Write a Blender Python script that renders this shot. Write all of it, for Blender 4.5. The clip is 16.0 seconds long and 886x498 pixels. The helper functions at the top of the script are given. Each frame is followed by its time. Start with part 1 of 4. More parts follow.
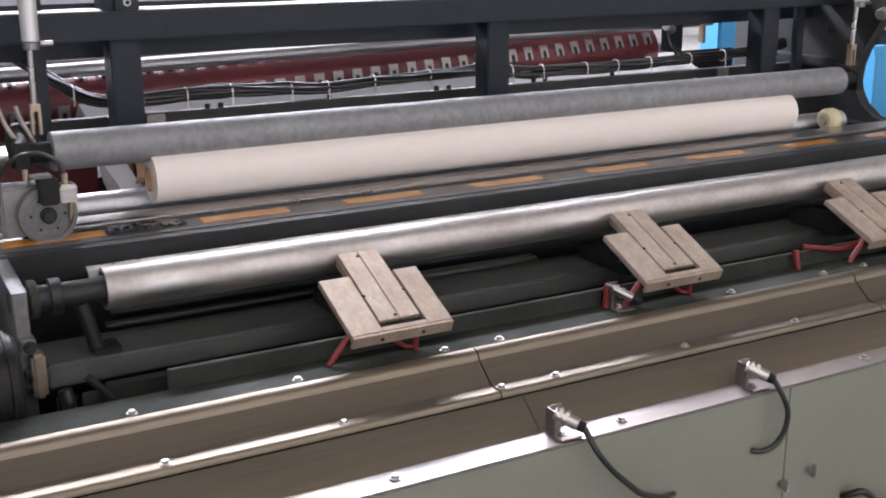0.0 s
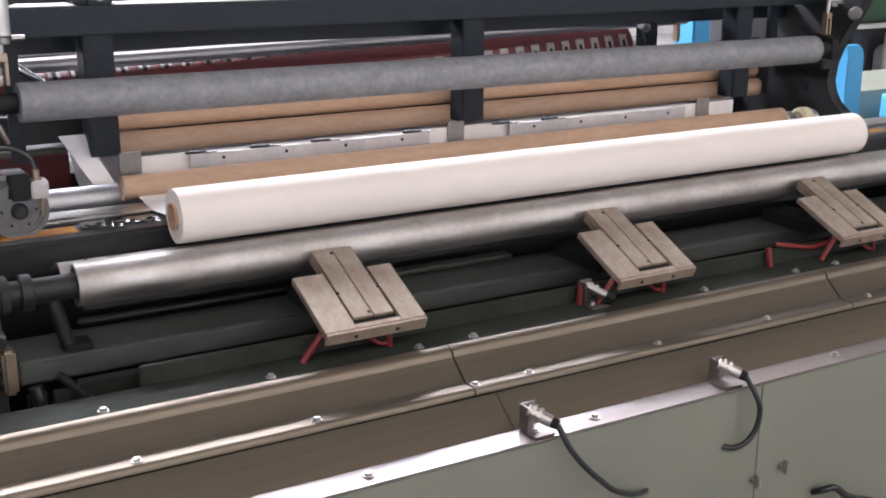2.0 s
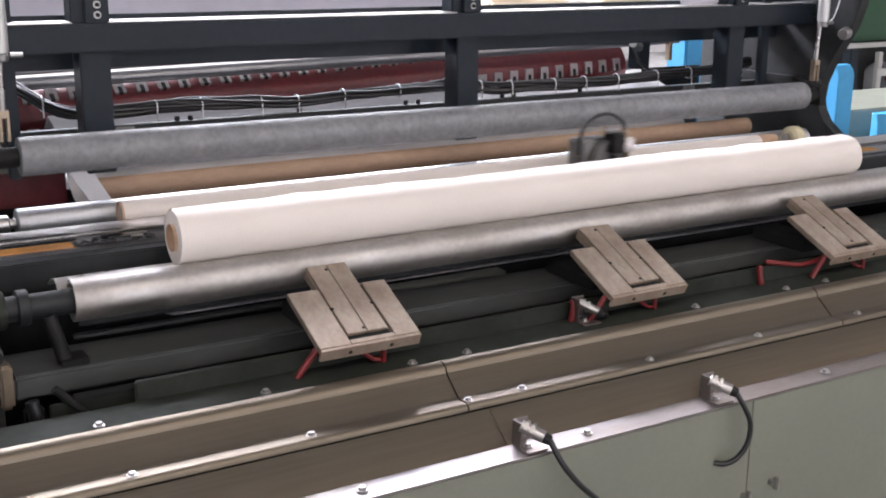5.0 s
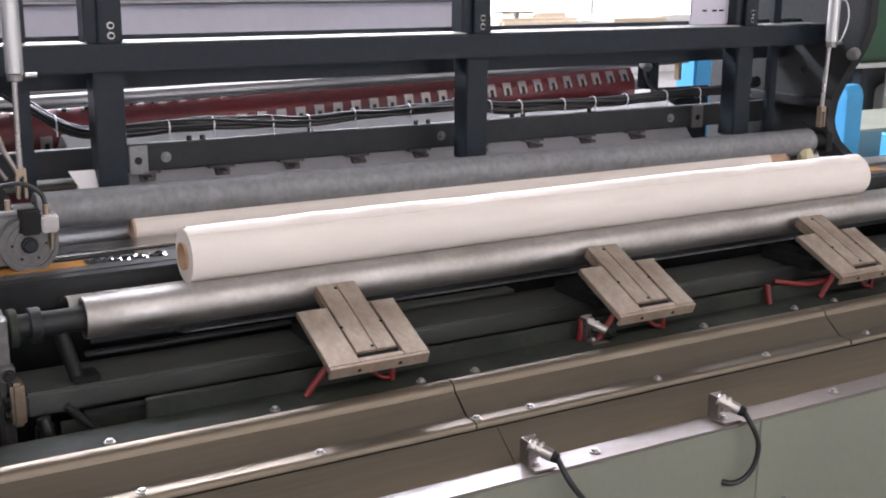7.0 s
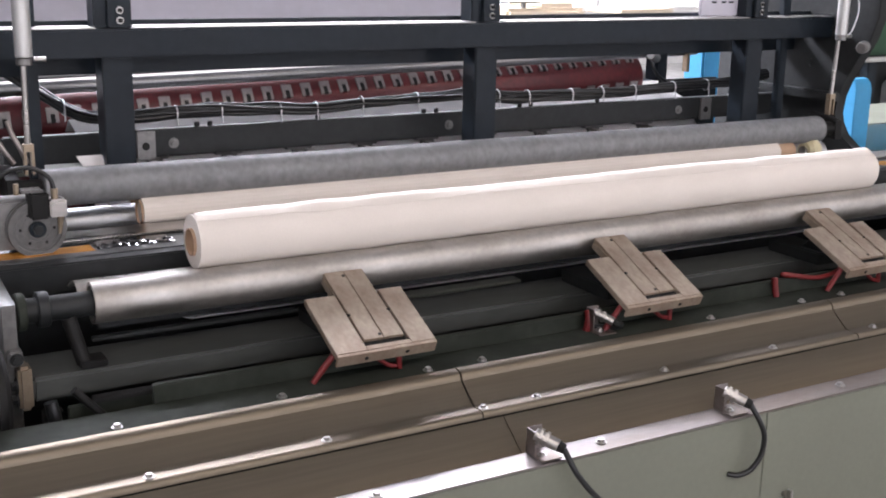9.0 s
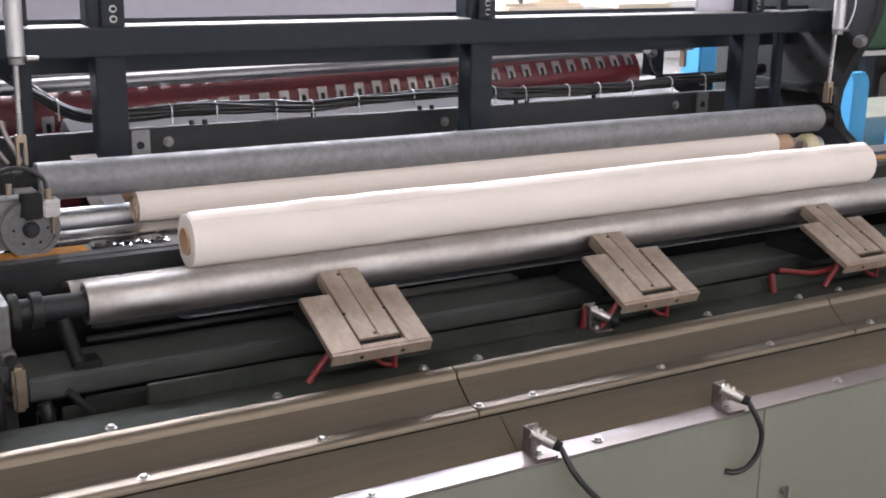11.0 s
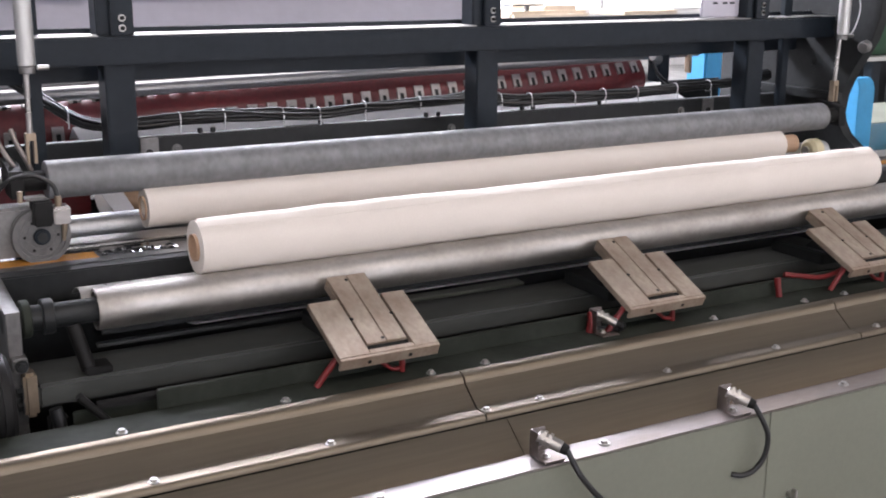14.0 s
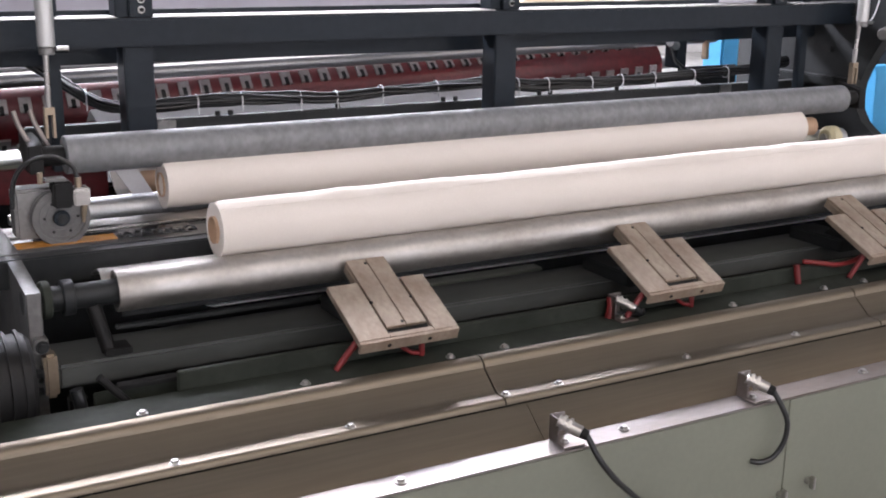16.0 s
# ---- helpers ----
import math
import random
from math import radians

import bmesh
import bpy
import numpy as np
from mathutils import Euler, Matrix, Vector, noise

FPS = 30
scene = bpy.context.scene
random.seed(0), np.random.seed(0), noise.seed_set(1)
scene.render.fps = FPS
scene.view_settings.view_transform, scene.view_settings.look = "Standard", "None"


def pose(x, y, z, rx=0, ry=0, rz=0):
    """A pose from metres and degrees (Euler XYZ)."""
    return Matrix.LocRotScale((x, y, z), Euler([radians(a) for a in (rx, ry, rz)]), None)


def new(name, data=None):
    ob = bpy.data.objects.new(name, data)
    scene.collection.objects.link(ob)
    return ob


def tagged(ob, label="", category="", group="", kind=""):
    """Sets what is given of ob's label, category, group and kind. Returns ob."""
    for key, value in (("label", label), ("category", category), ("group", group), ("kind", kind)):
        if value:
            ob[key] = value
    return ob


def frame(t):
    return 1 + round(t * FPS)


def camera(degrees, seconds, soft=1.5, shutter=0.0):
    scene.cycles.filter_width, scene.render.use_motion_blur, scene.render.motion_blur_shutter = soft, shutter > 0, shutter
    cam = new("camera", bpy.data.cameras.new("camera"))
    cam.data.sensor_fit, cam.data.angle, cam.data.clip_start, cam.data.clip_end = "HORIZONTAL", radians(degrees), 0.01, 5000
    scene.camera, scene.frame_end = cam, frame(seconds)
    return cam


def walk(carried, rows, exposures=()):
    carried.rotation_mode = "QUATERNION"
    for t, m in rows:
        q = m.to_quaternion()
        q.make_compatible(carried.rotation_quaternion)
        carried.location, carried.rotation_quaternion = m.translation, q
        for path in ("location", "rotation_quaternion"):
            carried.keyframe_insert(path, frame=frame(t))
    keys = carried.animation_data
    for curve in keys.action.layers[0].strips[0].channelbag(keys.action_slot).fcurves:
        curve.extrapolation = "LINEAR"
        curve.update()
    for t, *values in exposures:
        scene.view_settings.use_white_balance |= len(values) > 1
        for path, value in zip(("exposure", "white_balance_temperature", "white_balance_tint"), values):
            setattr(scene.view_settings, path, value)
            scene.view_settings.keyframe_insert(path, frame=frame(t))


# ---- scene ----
cam = camera(42.0, 16.0, soft=1.9, shutter=0.4)
# seconds, eye, heading, tilt, lean
PATH = [
    (0.0, 0.016, 0.033, 1.536, -29.26, -15.63, -0.21),
    (0.5, 0.021, 0.033, 1.533, -29.89, -15.99, 0.02),
    (1.0, 0.019, 0.037, 1.523, -30.03, -16.07, -0.10),
    (1.5, 0.020, 0.035, 1.532, -30.16, -16.23, 0.15),
    (2.0, 0.020, 0.032, 1.536, -30.49, -15.78, 0.25),
    (2.5, 0.018, 0.040, 1.535, -30.36, -15.91, 0.23),
    (3.0, 0.020, 0.039, 1.537, -30.25, -15.84, 0.11),
    (3.5, 0.016, 0.029, 1.536, -30.51, -15.35, 0.40),
    (4.0, 0.009, 0.027, 1.540, -31.06, -15.25, 0.78),
    (6.5, 0.008, -0.003, 1.544, -30.27, -14.27, 0.10),
    (7.0, 0.005, -0.000, 1.547, -30.26, -14.05, 0.50),
    (7.5, -0.003, -0.003, 1.544, -30.26, -13.85, 0.74),
    (8.0, -0.010, 0.004, 1.542, -30.52, -14.48, 0.91),
    (8.5, -0.008, 0.007, 1.543, -30.19, -14.51, 1.15),
    (11.0, 0.009, 0.012, 1.547, -30.16, -14.78, 0.79),
    (11.5, 0.007, -0.003, 1.549, -29.99, -13.84, -0.04),
    (12.0, -0.001, -0.004, 1.548, -29.52, -13.82, 0.18),
    (12.5, 0.000, -0.000, 1.550, -29.60, -14.00, 0.50),
    (13.0, 0.001, 0.001, 1.545, -29.70, -14.67, 0.27),
    (13.5, -0.001, -0.005, 1.546, -29.60, -14.40, 0.35),
    (14.0, 0.001, -0.004, 1.546, -29.78, -14.39, 0.47),
    (14.5, -0.001, 0.005, 1.541, -29.77, -14.91, 0.27),
    (15.0, -0.000, 0.004, 1.540, -29.52, -14.91, 0.46),
    (15.5, 0.001, 0.008, 1.537, -29.11, -14.91, 0.23),
    (16.0, -0.018, 0.012, 1.537, -29.39, -15.01, 0.76),
]
walk(cam, [(t, pose(x, y, z, 90 + tilt, 0, yaw) @ pose(0, 0, 0, 0, 0, lean)) for t, x, y, z, yaw, tilt, lean in PATH],
     [(0.0, 0.0, 6300, 14), (16.0, 0.0, 6300, 14)])

# ---- light ----
world = bpy.data.worlds.new("hall_daylight")
scene.world = world
world.use_nodes = True
sky = world.node_tree.nodes.new("ShaderNodeTexSky")
sky.sky_type, sky.sun_disc = "NISHITA", False
sky.sun_elevation, sky.sun_rotation = radians(50), radians(20)
world.node_tree.links.new(sky.outputs[0], world.node_tree.nodes["Background"].inputs[0])
world.node_tree.nodes["Background"].inputs[1].default_value = 0.1


def skylight(x, y, z, sx, sy, watts, colour=(1.0, 0.97, 0.95)):
    """The daylight that falls through a roof light."""
    lamp = bpy.data.lights.new("skylight", "AREA")
    lamp.shape, lamp.size, lamp.size_y, lamp.energy, lamp.color = "RECTANGLE", sx, sy, watts, colour
    ob = new("skylight_lamp", lamp)
    ob.matrix_world = pose(x, y, z)
    return ob


skylight(1.5, 8.0, 5.35, 9.0, 1.6, 3000, (0.93, 0.93, 1.0)).matrix_world = pose(1.5, 8.0, 5.35, -20)
skylight(2.0, -2.6, 5.35, 16.0, 1.7, 245, (1.0, 0.83, 0.67)).matrix_world = pose(2.0, -2.6, 5.35, 12)

# ---- materials ----


def mat(name, colour, rough=0.5, metal=0.0, grain=60.0, var=0.12, bump=0.05, stretch=(1, 1, 1), stain=6.0, stain_var=0.15,
        stain_colour=None, random_var=0.0, coat=0.0, glow=0.0, spec=0.5):
    """A surface with fine grain, broad stains, uneven gloss and fine relief."""
    m = bpy.data.materials.new(name)
    m.use_nodes = True
    nt = m.node_tree
    n, link = nt.nodes, nt.links.new
    bsdf = n["Principled BSDF"]
    tc = n.new("ShaderNodeTexCoord")
    mp = n.new("ShaderNodeMapping")
    mp.inputs["Scale"].default_value = stretch
    link(tc.outputs["Object"], mp.inputs[0])
    fine = n.new("ShaderNodeTexNoise")
    fine.inputs["Scale"].default_value, fine.inputs["Detail"].default_value = grain, 4
    link(mp.outputs[0], fine.inputs["Vector"])
    broad = n.new("ShaderNodeTexNoise")
    broad.inputs["Scale"].default_value, broad.inputs["Detail"].default_value = stain, 5
    link(mp.outputs[0], broad.inputs["Vector"])

    def spread(src, a, b):
        r = n.new("ShaderNodeMapRange")
        r.inputs["From Min"].default_value, r.inputs["From Max"].default_value = 0.3, 0.7
        r.inputs["To Min"].default_value, r.inputs["To Max"].default_value = a, b
        link(src, r.inputs["Value"])
        return r.outputs[0]

    mix = n.new("ShaderNodeMix")
    mix.data_type = "RGBA"
    other = stain_colour or tuple(c * (1 - stain_var) for c in colour)
    mix.inputs["A"].default_value, mix.inputs["B"].default_value = (*colour, 1), (*other, 1)
    link(spread(broad.outputs["Fac"], 0, 1), mix.inputs["Factor"])
    hsv = n.new("ShaderNodeHueSaturation")
    link(mix.outputs["Result"], hsv.inputs["Color"])
    value = spread(fine.outputs["Fac"], 1 - var, 1 + var)
    if random_var:
        info = n.new("ShaderNodeObjectInfo")
        mul = n.new("ShaderNodeMath")
        mul.operation = "MULTIPLY"
        r = n.new("ShaderNodeMapRange")
        r.inputs["To Min"].default_value, r.inputs["To Max"].default_value = 1 - random_var, 1 + random_var
        link(info.outputs["Random"], r.inputs["Value"])
        link(r.outputs[0], mul.inputs[0])
        link(value, mul.inputs[1])
        value = mul.outputs[0]
    link(value, hsv.inputs["Value"])
    link(hsv.outputs[0], bsdf.inputs["Base Color"])
    link(spread(broad.outputs["Fac"], max(0.03, rough * 0.8), min(1, rough * 1.2)), bsdf.inputs["Roughness"])
    bsdf.inputs["Metallic"].default_value = metal
    bsdf.inputs["Coat Weight"].default_value = coat
    bsdf.inputs["Specular IOR Level"].default_value = spec
    if bump:
        b = n.new("ShaderNodeBump")
        b.inputs["Strength"].default_value, b.inputs["Distance"].default_value = bump, 0.002
        link(fine.outputs["Fac"], b.inputs["Height"])
        link(b.outputs[0], bsdf.inputs["Normal"])
    if glow:
        bsdf.inputs["Emission Color"].default_value = (*colour, 1)
        bsdf.inputs["Emission Strength"].default_value = glow
    return m


M = dict(
    floor=mat("floor_paint", (0.34, 0.33, 0.31), 0.45, 0, 30, 0.1, 0.05),
    wall_grey=mat("grey_wall_paint", (0.30, 0.30, 0.31), 0.8, 0, 20, 0.05, 0.1),
    wall=mat("wall_plaster", (0.72, 0.70, 0.67), 0.8, 0, 20, 0.05, 0.1),
    roof=mat("roof_sheet", (0.42, 0.43, 0.45), 0.7, 0, 20, 0.05, 0.05),
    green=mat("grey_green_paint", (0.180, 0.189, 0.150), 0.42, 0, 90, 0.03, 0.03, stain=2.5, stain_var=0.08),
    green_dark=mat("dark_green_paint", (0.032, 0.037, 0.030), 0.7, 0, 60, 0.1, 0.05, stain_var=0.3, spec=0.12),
    black=mat("black_paint", (0.016, 0.018, 0.019), 0.5, 0, 50, 0.15, 0.06, stain_colour=(0.024, 0.026, 0.027), spec=0.3),
    frame=mat("charcoal_paint", (0.0095, 0.0145, 0.0205), 0.42, 0, 50, 0.12, 0.05, stain_colour=(0.013, 0.0185, 0.0255), spec=0.26),
    rubber=mat("black_rubber", (0.010, 0.010, 0.010), 0.6, 0, 80, 0.1, 0.05, spec=0.25),
    chute=mat("brushed_steel", (0.150, 0.135, 0.111), 0.45, 1, 150, 0.06, 0.02, (0.03, 1, 1), 4, 0.12, (0.210, 0.170, 0.122)),
    strip=mat("bright_steel", (0.31, 0.29, 0.29), 0.44, 1, 120, 0.06, 0.04, (0.3, 1, 1), 6, 0.2, (0.23, 0.19, 0.165)),
    chrome=mat("ground_steel_roller", (0.50, 0.485, 0.465), 0.52, 1, 90, 0.08, 0.04, (0.8, 1, 1), 9, 0.25, (0.40, 0.375, 0.345)),
    drum=mat("winding_drum_steel", (0.52, 0.53, 0.54), 0.5, 1, 140, 0.06, 0.03, (1, 0.3, 0.3)),
    plate=mat("milled_steel_plate", (0.45, 0.375, 0.295), 0.46, 0.6, 130, 0.10, 0.06, (1, 0.5, 1), 26, 0.25, (0.335, 0.255, 0.20)),
    alu=mat("cast_aluminium", (0.25, 0.245, 0.24), 0.5, 0.8, 90, 0.12, 0.1),
    polish=mat("polished_steel", (0.55, 0.53, 0.51), 0.30, 1, 120, 0.08, 0.05, (0.1, 1, 1), 12, 0.3),
    zinc=mat("zinc_bolt", (0.50, 0.49, 0.47), 0.36, 1, 200, 0.1, 0.05),
    # near-black colour that stands for shade inside holes, slots and recesses
    hole=mat("hole_shade", (0.01, 0.01, 0.01), 0.9, 0, 50, 0.1, 0),
    orange=mat("orange_tape", (0.60, 0.27, 0.055), 0.22, 0, 60, 0.1, 0.04, stain=18, stain_var=0.25),
    film=mat("glossy_dark_film", (0.03, 0.03, 0.032), 0.07, 0, 60, 0.1, 0.02),
    railtop=mat("worn_rail_top", (0.10, 0.10, 0.10), 0.33, 0.5, 90, 0.15, 0.05, (0.2, 1, 1)),
    paper=mat("tissue_paper", (0.755, 0.698, 0.640), 0.95, 0, 240, 0.02, 0.12, stain=10, stain_var=0.03),
    web=mat("paper_web", (0.82, 0.80, 0.80), 0.95, 0, 160, 0.02, 0.06, stain=4, stain_var=0.03),
    card=mat("brown_card_core", (0.50, 0.335, 0.222), 0.75, 0, 120, 0.07, 0.06, (0.3, 1, 1), 5, 0.14),
    felt=mat("grey_coated_tube", (0.225, 0.23, 0.24), 0.5, 0.1, 70, 0.15, 0.08, (1, 1, 1), 24, 0.20),
    red=mat("red_paint", (0.13, 0.011, 0.014), 0.4, 0, 60, 0.2, 0.05, stain_colour=(0.085, 0.009, 0.012)),
    redhose=mat("red_air_hose", (0.15, 0.006, 0.007), 0.5, 0, 60, 0.1, 0.0),
    blue=mat("sky_blue_paint", (0.045, 0.32, 0.60), 0.45, 0, 50, 0.04, 0.03, stain_var=0.06),
    cream=mat("cream_rubber", (0.62, 0.56, 0.36), 0.6, 0, 60, 0.05, 0.05),
    cable=mat("black_cable", (0.012, 0.013, 0.014), 0.32, 0, 60, 0.1, 0.03),
    tie=mat("white_cable_tie", (0.7, 0.7, 0.72), 0.4, 0, 60, 0.05, 0.0),
    copper=mat("oiled_brass_block", (0.42, 0.34, 0.25), 0.4, 0.7, 90, 0.1, 0.06, stain_var=0.3),
    pane=mat("window_daylight", (0.97, 0.96, 1.0), 0.5, 0, 10, 0.0, 0.0, glow=3.6),
    roofpane=mat("rooflight_daylight", (0.95, 0.97, 1.0), 0.5, 0, 10, 0.0, 0.0, glow=1.0),
    cylinder=mat("anodised_cylinder", (0.62, 0.62, 0.61), 0.38, 0.6, 120, 0.05, 0.04, (1, 1, 0.2)),
    lavender=mat("lavender_grey_paint", (0.56, 0.545, 0.62), 0.45, 0, 30, 0.03, 0.02, stain_var=0.06),
    beam=mat("oily_black_beam", (0.062, 0.067, 0.065), 0.4, 0, 40, 0.15, 0.04, (0.3, 1, 1), 3, 0.2, (0.085, 0.089, 0.083), spec=0.4),
    guard=mat("worn_grey_guard", (0.17, 0.168, 0.165), 0.4, 0.6, 90, 0.15, 0.08),
    dimroll=mat("dull_guide_roller", (0.30, 0.30, 0.31), 0.34, 1, 140, 0.06, 0.03, (1, 0.3, 0.3)),
    cream_paint=mat("cream_machine_paint", (0.62, 0.52, 0.40), 0.5, 0, 40, 0.05, 0.03),
    machine_green=mat("deep_green_paint", (0.016, 0.070, 0.030), 0.4, 0, 40, 0.06, 0.03),
    clamp=mat("dull_steel_clamp", (0.36, 0.33, 0.32), 0.42, 0.5, 90, 0.12, 0.06),
    dull=mat("dull_white_enamel", (0.5, 0.5, 0.48), 0.5, 0, 60, 0.08, 0.05),
)

# ---- builders ----
ORIGIN = {}


def thing(name, at, label, category, group="", kind=""):
    """An empty at a thing's base, which parents its parts."""
    ob = new(name)
    ob.location = at
    ob.empty_display_size = 0.02
    ORIGIN[ob.name] = Vector(at)
    return tagged(ob, label, category, group, kind)


def part(name, bm, material, parent=None, label="", smooth=35):
    """Links a bmesh, given in world coordinates, as one mesh under its parent."""
    me = bpy.data.meshes.new(name)
    org = ORIGIN[parent.name] if parent else Vector((0, 0, 0))
    bmesh.ops.translate(bm, verts=bm.verts, vec=-org)
    bmesh.ops.recalc_face_normals(bm, faces=bm.faces)
    for f in bm.faces:
        f.smooth = True
    for e in bm.edges:
        if len(e.link_faces) == 2 and e.calc_face_angle(0) > radians(smooth):
            e.smooth = False
    bm.to_mesh(me)
    bm.free()
    me.materials.append(material)
    ob = new(name, me)
    if parent:
        ob.parent = parent
        ORIGIN[ob.name] = org
    if label:
        tagged(ob, label)
    return ob


def solid(name, bm, material, label, category, group="", kind="", smooth=35):
    """A thing of one mesh, with its origin at its base."""
    lo = Vector([min(v.co[i] for v in bm.verts) for i in range(3)])
    hi = Vector([max(v.co[i] for v in bm.verts) for i in range(3)])
    base = Vector(((lo.x + hi.x) / 2, (lo.y + hi.y) / 2, lo.z))
    bmesh.ops.translate(bm, verts=bm.verts, vec=-base)
    ob = part(name, bm, material, None, "", smooth)
    ob.location = base
    ORIGIN[ob.name] = base
    return tagged(ob, label, category, group, kind)


def box(x0, x1, y0, y1, z0, z1, bevel=0.002, bm=None):
    bm = bm or bmesh.new()
    vs = bmesh.ops.create_cube(bm, size=1)["verts"]
    for v in vs:
        v.co = ((x0 + x1) / 2 + v.co.x * (x1 - x0), (y0 + y1) / 2 + v.co.y * (y1 - y0), (z0 + z1) / 2 + v.co.z * (z1 - z0))
    if bevel:
        edges = list({e for v in vs for e in v.link_edges})
        bmesh.ops.bevel(bm, geom=edges, offset=bevel, segments=2, affect="EDGES", clamp_overlap=True)
    return bm


def rod(p, q, r, r2=None, seg=32, bm=None, caps=True, chamfer=0.0):
    """A round bar from p to q, with chamfered ends where asked."""
    bm = bm or bmesh.new()
    p, q = Vector(p), Vector(q)
    d = (q - p).normalized()
    a = d.orthogonal().normalized()
    b = d.cross(a)
    r2 = r if r2 is None else r2
    stations = [(p, r), (q, r2)]
    if chamfer:
        stations = [(p, r - chamfer), (p + d * chamfer, r), (q - d * chamfer, r2), (q, r2 - chamfer)]
    rings = []
    for c, rad in stations:
        rings.append([bm.verts.new(c + (a * math.cos(k * math.tau / seg) + b * math.sin(k * math.tau / seg)) * rad) for k in range(seg)])
    for u, v in zip(rings, rings[1:]):
        for k in range(seg):
            bm.faces.new((u[k], u[(k + 1) % seg], v[(k + 1) % seg], v[k]))
    if caps:
        bm.faces.new(rings[0][::-1])
        bm.faces.new(rings[-1])
    return bm


def pipe(x0, x1, y, z, ro, ri, seg=48, bm=None, rings=1, rough=0.0, seed=0):
    """A hollow tube along x; rough makes its outside uneven."""
    bm = bm or bmesh.new()

    def ring(x, r, uneven):
        vs = []
        for k in range(seg):
            a = k * math.tau / seg
            rr = r
            if uneven:
                rr += rough * noise.noise((x * 5 + seed, math.cos(a) * 1.2, math.sin(a) * 1.2)) + 0.4 * rough * noise.noise((x * 22 + seed, math.cos(a) * 3, math.sin(a) * 3))
            vs.append(bm.verts.new((x, y + rr * math.cos(a), z + rr * math.sin(a))))
        return vs

    outer = [ring(x0 + (x1 - x0) * i / rings, ro, rough > 0) for i in range(rings + 1)]
    inner = [ring(x0, ri, False), ring(x1, ri, False)]
    loops = [*outer, inner[1], inner[0], outer[0]]
    for u, v in zip(loops, loops[1:]):
        for k in range(seg):
            bm.faces.new((u[k], u[(k + 1) % seg], v[(k + 1) % seg], v[k]))
    return bm


def sheet(profile, x0, x1, thick=0.003, bm=None, cuts=1):
    """Folded sheet metal: a profile of (y, z) drawn along x, with thickness."""
    bm = bm or bmesh.new()
    pts = [Vector((0, y, z)) for y, z in profile]
    back = []
    for i, p in enumerate(pts):
        a = pts[max(0, i - 1)]
        b = pts[min(len(pts) - 1, i + 1)]
        t = (b - a).normalized()
        nrm = Vector((0, -t.z, t.y))
        if nrm.z > 0:
            nrm = -nrm
        back.append(p + nrm * thick)
    loop = pts + back[::-1]
    rings = []
    for i in range(cuts + 1):
        x = x0 + (x1 - x0) * i / cuts
        rings.append([bm.verts.new((x, p.y, p.z)) for p in loop])
    n = len(loop)
    for u, v in zip(rings, rings[1:]):
        for k in range(n):
            bm.faces.new((u[k], u[(k + 1) % n], v[(k + 1) % n], v[k]))
    m = len(pts)
    for ring in (rings[0], rings[-1]):
        for k in range(m - 1):
            bm.faces.new((ring[k], ring[k + 1], ring[n - 2 - k], ring[n - 1 - k]))
    return bm


def slab(outline, x0, x1, bm=None, bevel=0.0):
    """A flat plate in the y-z plane with an outline of (y, z), thick in x."""
    bm = bm or bmesh.new()
    a = [bm.verts.new((x0, y, z)) for y, z in outline]
    b = [bm.verts.new((x1, y, z)) for y, z in outline]
    n = len(a)
    fa, fb = bm.faces.new(a[::-1]), bm.faces.new(b)
    for k in range(n):
        bm.faces.new((a[k], a[(k + 1) % n], b[(k + 1) % n], b[k]))
    if bevel:
        bmesh.ops.bevel(bm, geom=list({*fa.edges, *fb.edges}), offset=bevel, segments=1, affect="EDGES", clamp_overlap=True)
    bmesh.ops.triangulate(bm, faces=[f for f in bm.faces if len(f.verts) > 4])
    return bm


def smooth_path(points, steps=6):
    """A curve through the points."""
    p = [Vector(q) for q in points]
    p = [p[0] * 2 - p[1], *p, p[-1] * 2 - p[-2]]
    out = []
    for i in range(1, len(p) - 2):
        for s in range(steps):
            t = s / steps
            a, b, c, d = p[i - 1:i + 3]
            out.append(0.5 * ((2 * b) + (c - a) * t + (2 * a - 5 * b + 4 * c - d) * t * t + (3 * b - a - 3 * c + d) * t ** 3))
    return [*out, p[-2]]


def wire(points, r, seg=10, steps=6, bm=None):
    """A round cable or hose along a curve through the points."""
    bm = bm or bmesh.new()
    path = smooth_path(points, steps)
    prev, rings = None, []
    for i, c in enumerate(path):
        d = (path[min(i + 1, len(path) - 1)] - path[max(i - 1, 0)]).normalized()
        a = (prev - d * prev.dot(d)).normalized() if prev else d.orthogonal().normalized()
        prev = a
        b = d.cross(a)
        rings.append([bm.verts.new(c + (a * math.cos(k * math.tau / seg) + b * math.sin(k * math.tau / seg)) * r) for k in range(seg)])
    for u, v in zip(rings, rings[1:]):
        for k in range(seg):
            bm.faces.new((u[k], u[(k + 1) % seg], v[(k + 1) % seg], v[k]))
    bm.faces.new(rings[0][::-1])
    bm.faces.new(rings[-1])
    return bm


def bolt(at, normal, r, parent, washer=True, material=None):
    """A hexagon bolt head on its washer."""
    at, nrm = Vector(at), Vector(normal).normalized()
    bm = bmesh.new()
    if washer:
        rod(at, at + nrm * r * 0.28, r * 1.5, seg=20, bm=bm)
    rod(at + nrm * r * 0.2, at + nrm * r * 1.05, r, r * 0.94, seg=6, bm=bm)
    return part("bolt", bm, material or M["zinc"], parent)


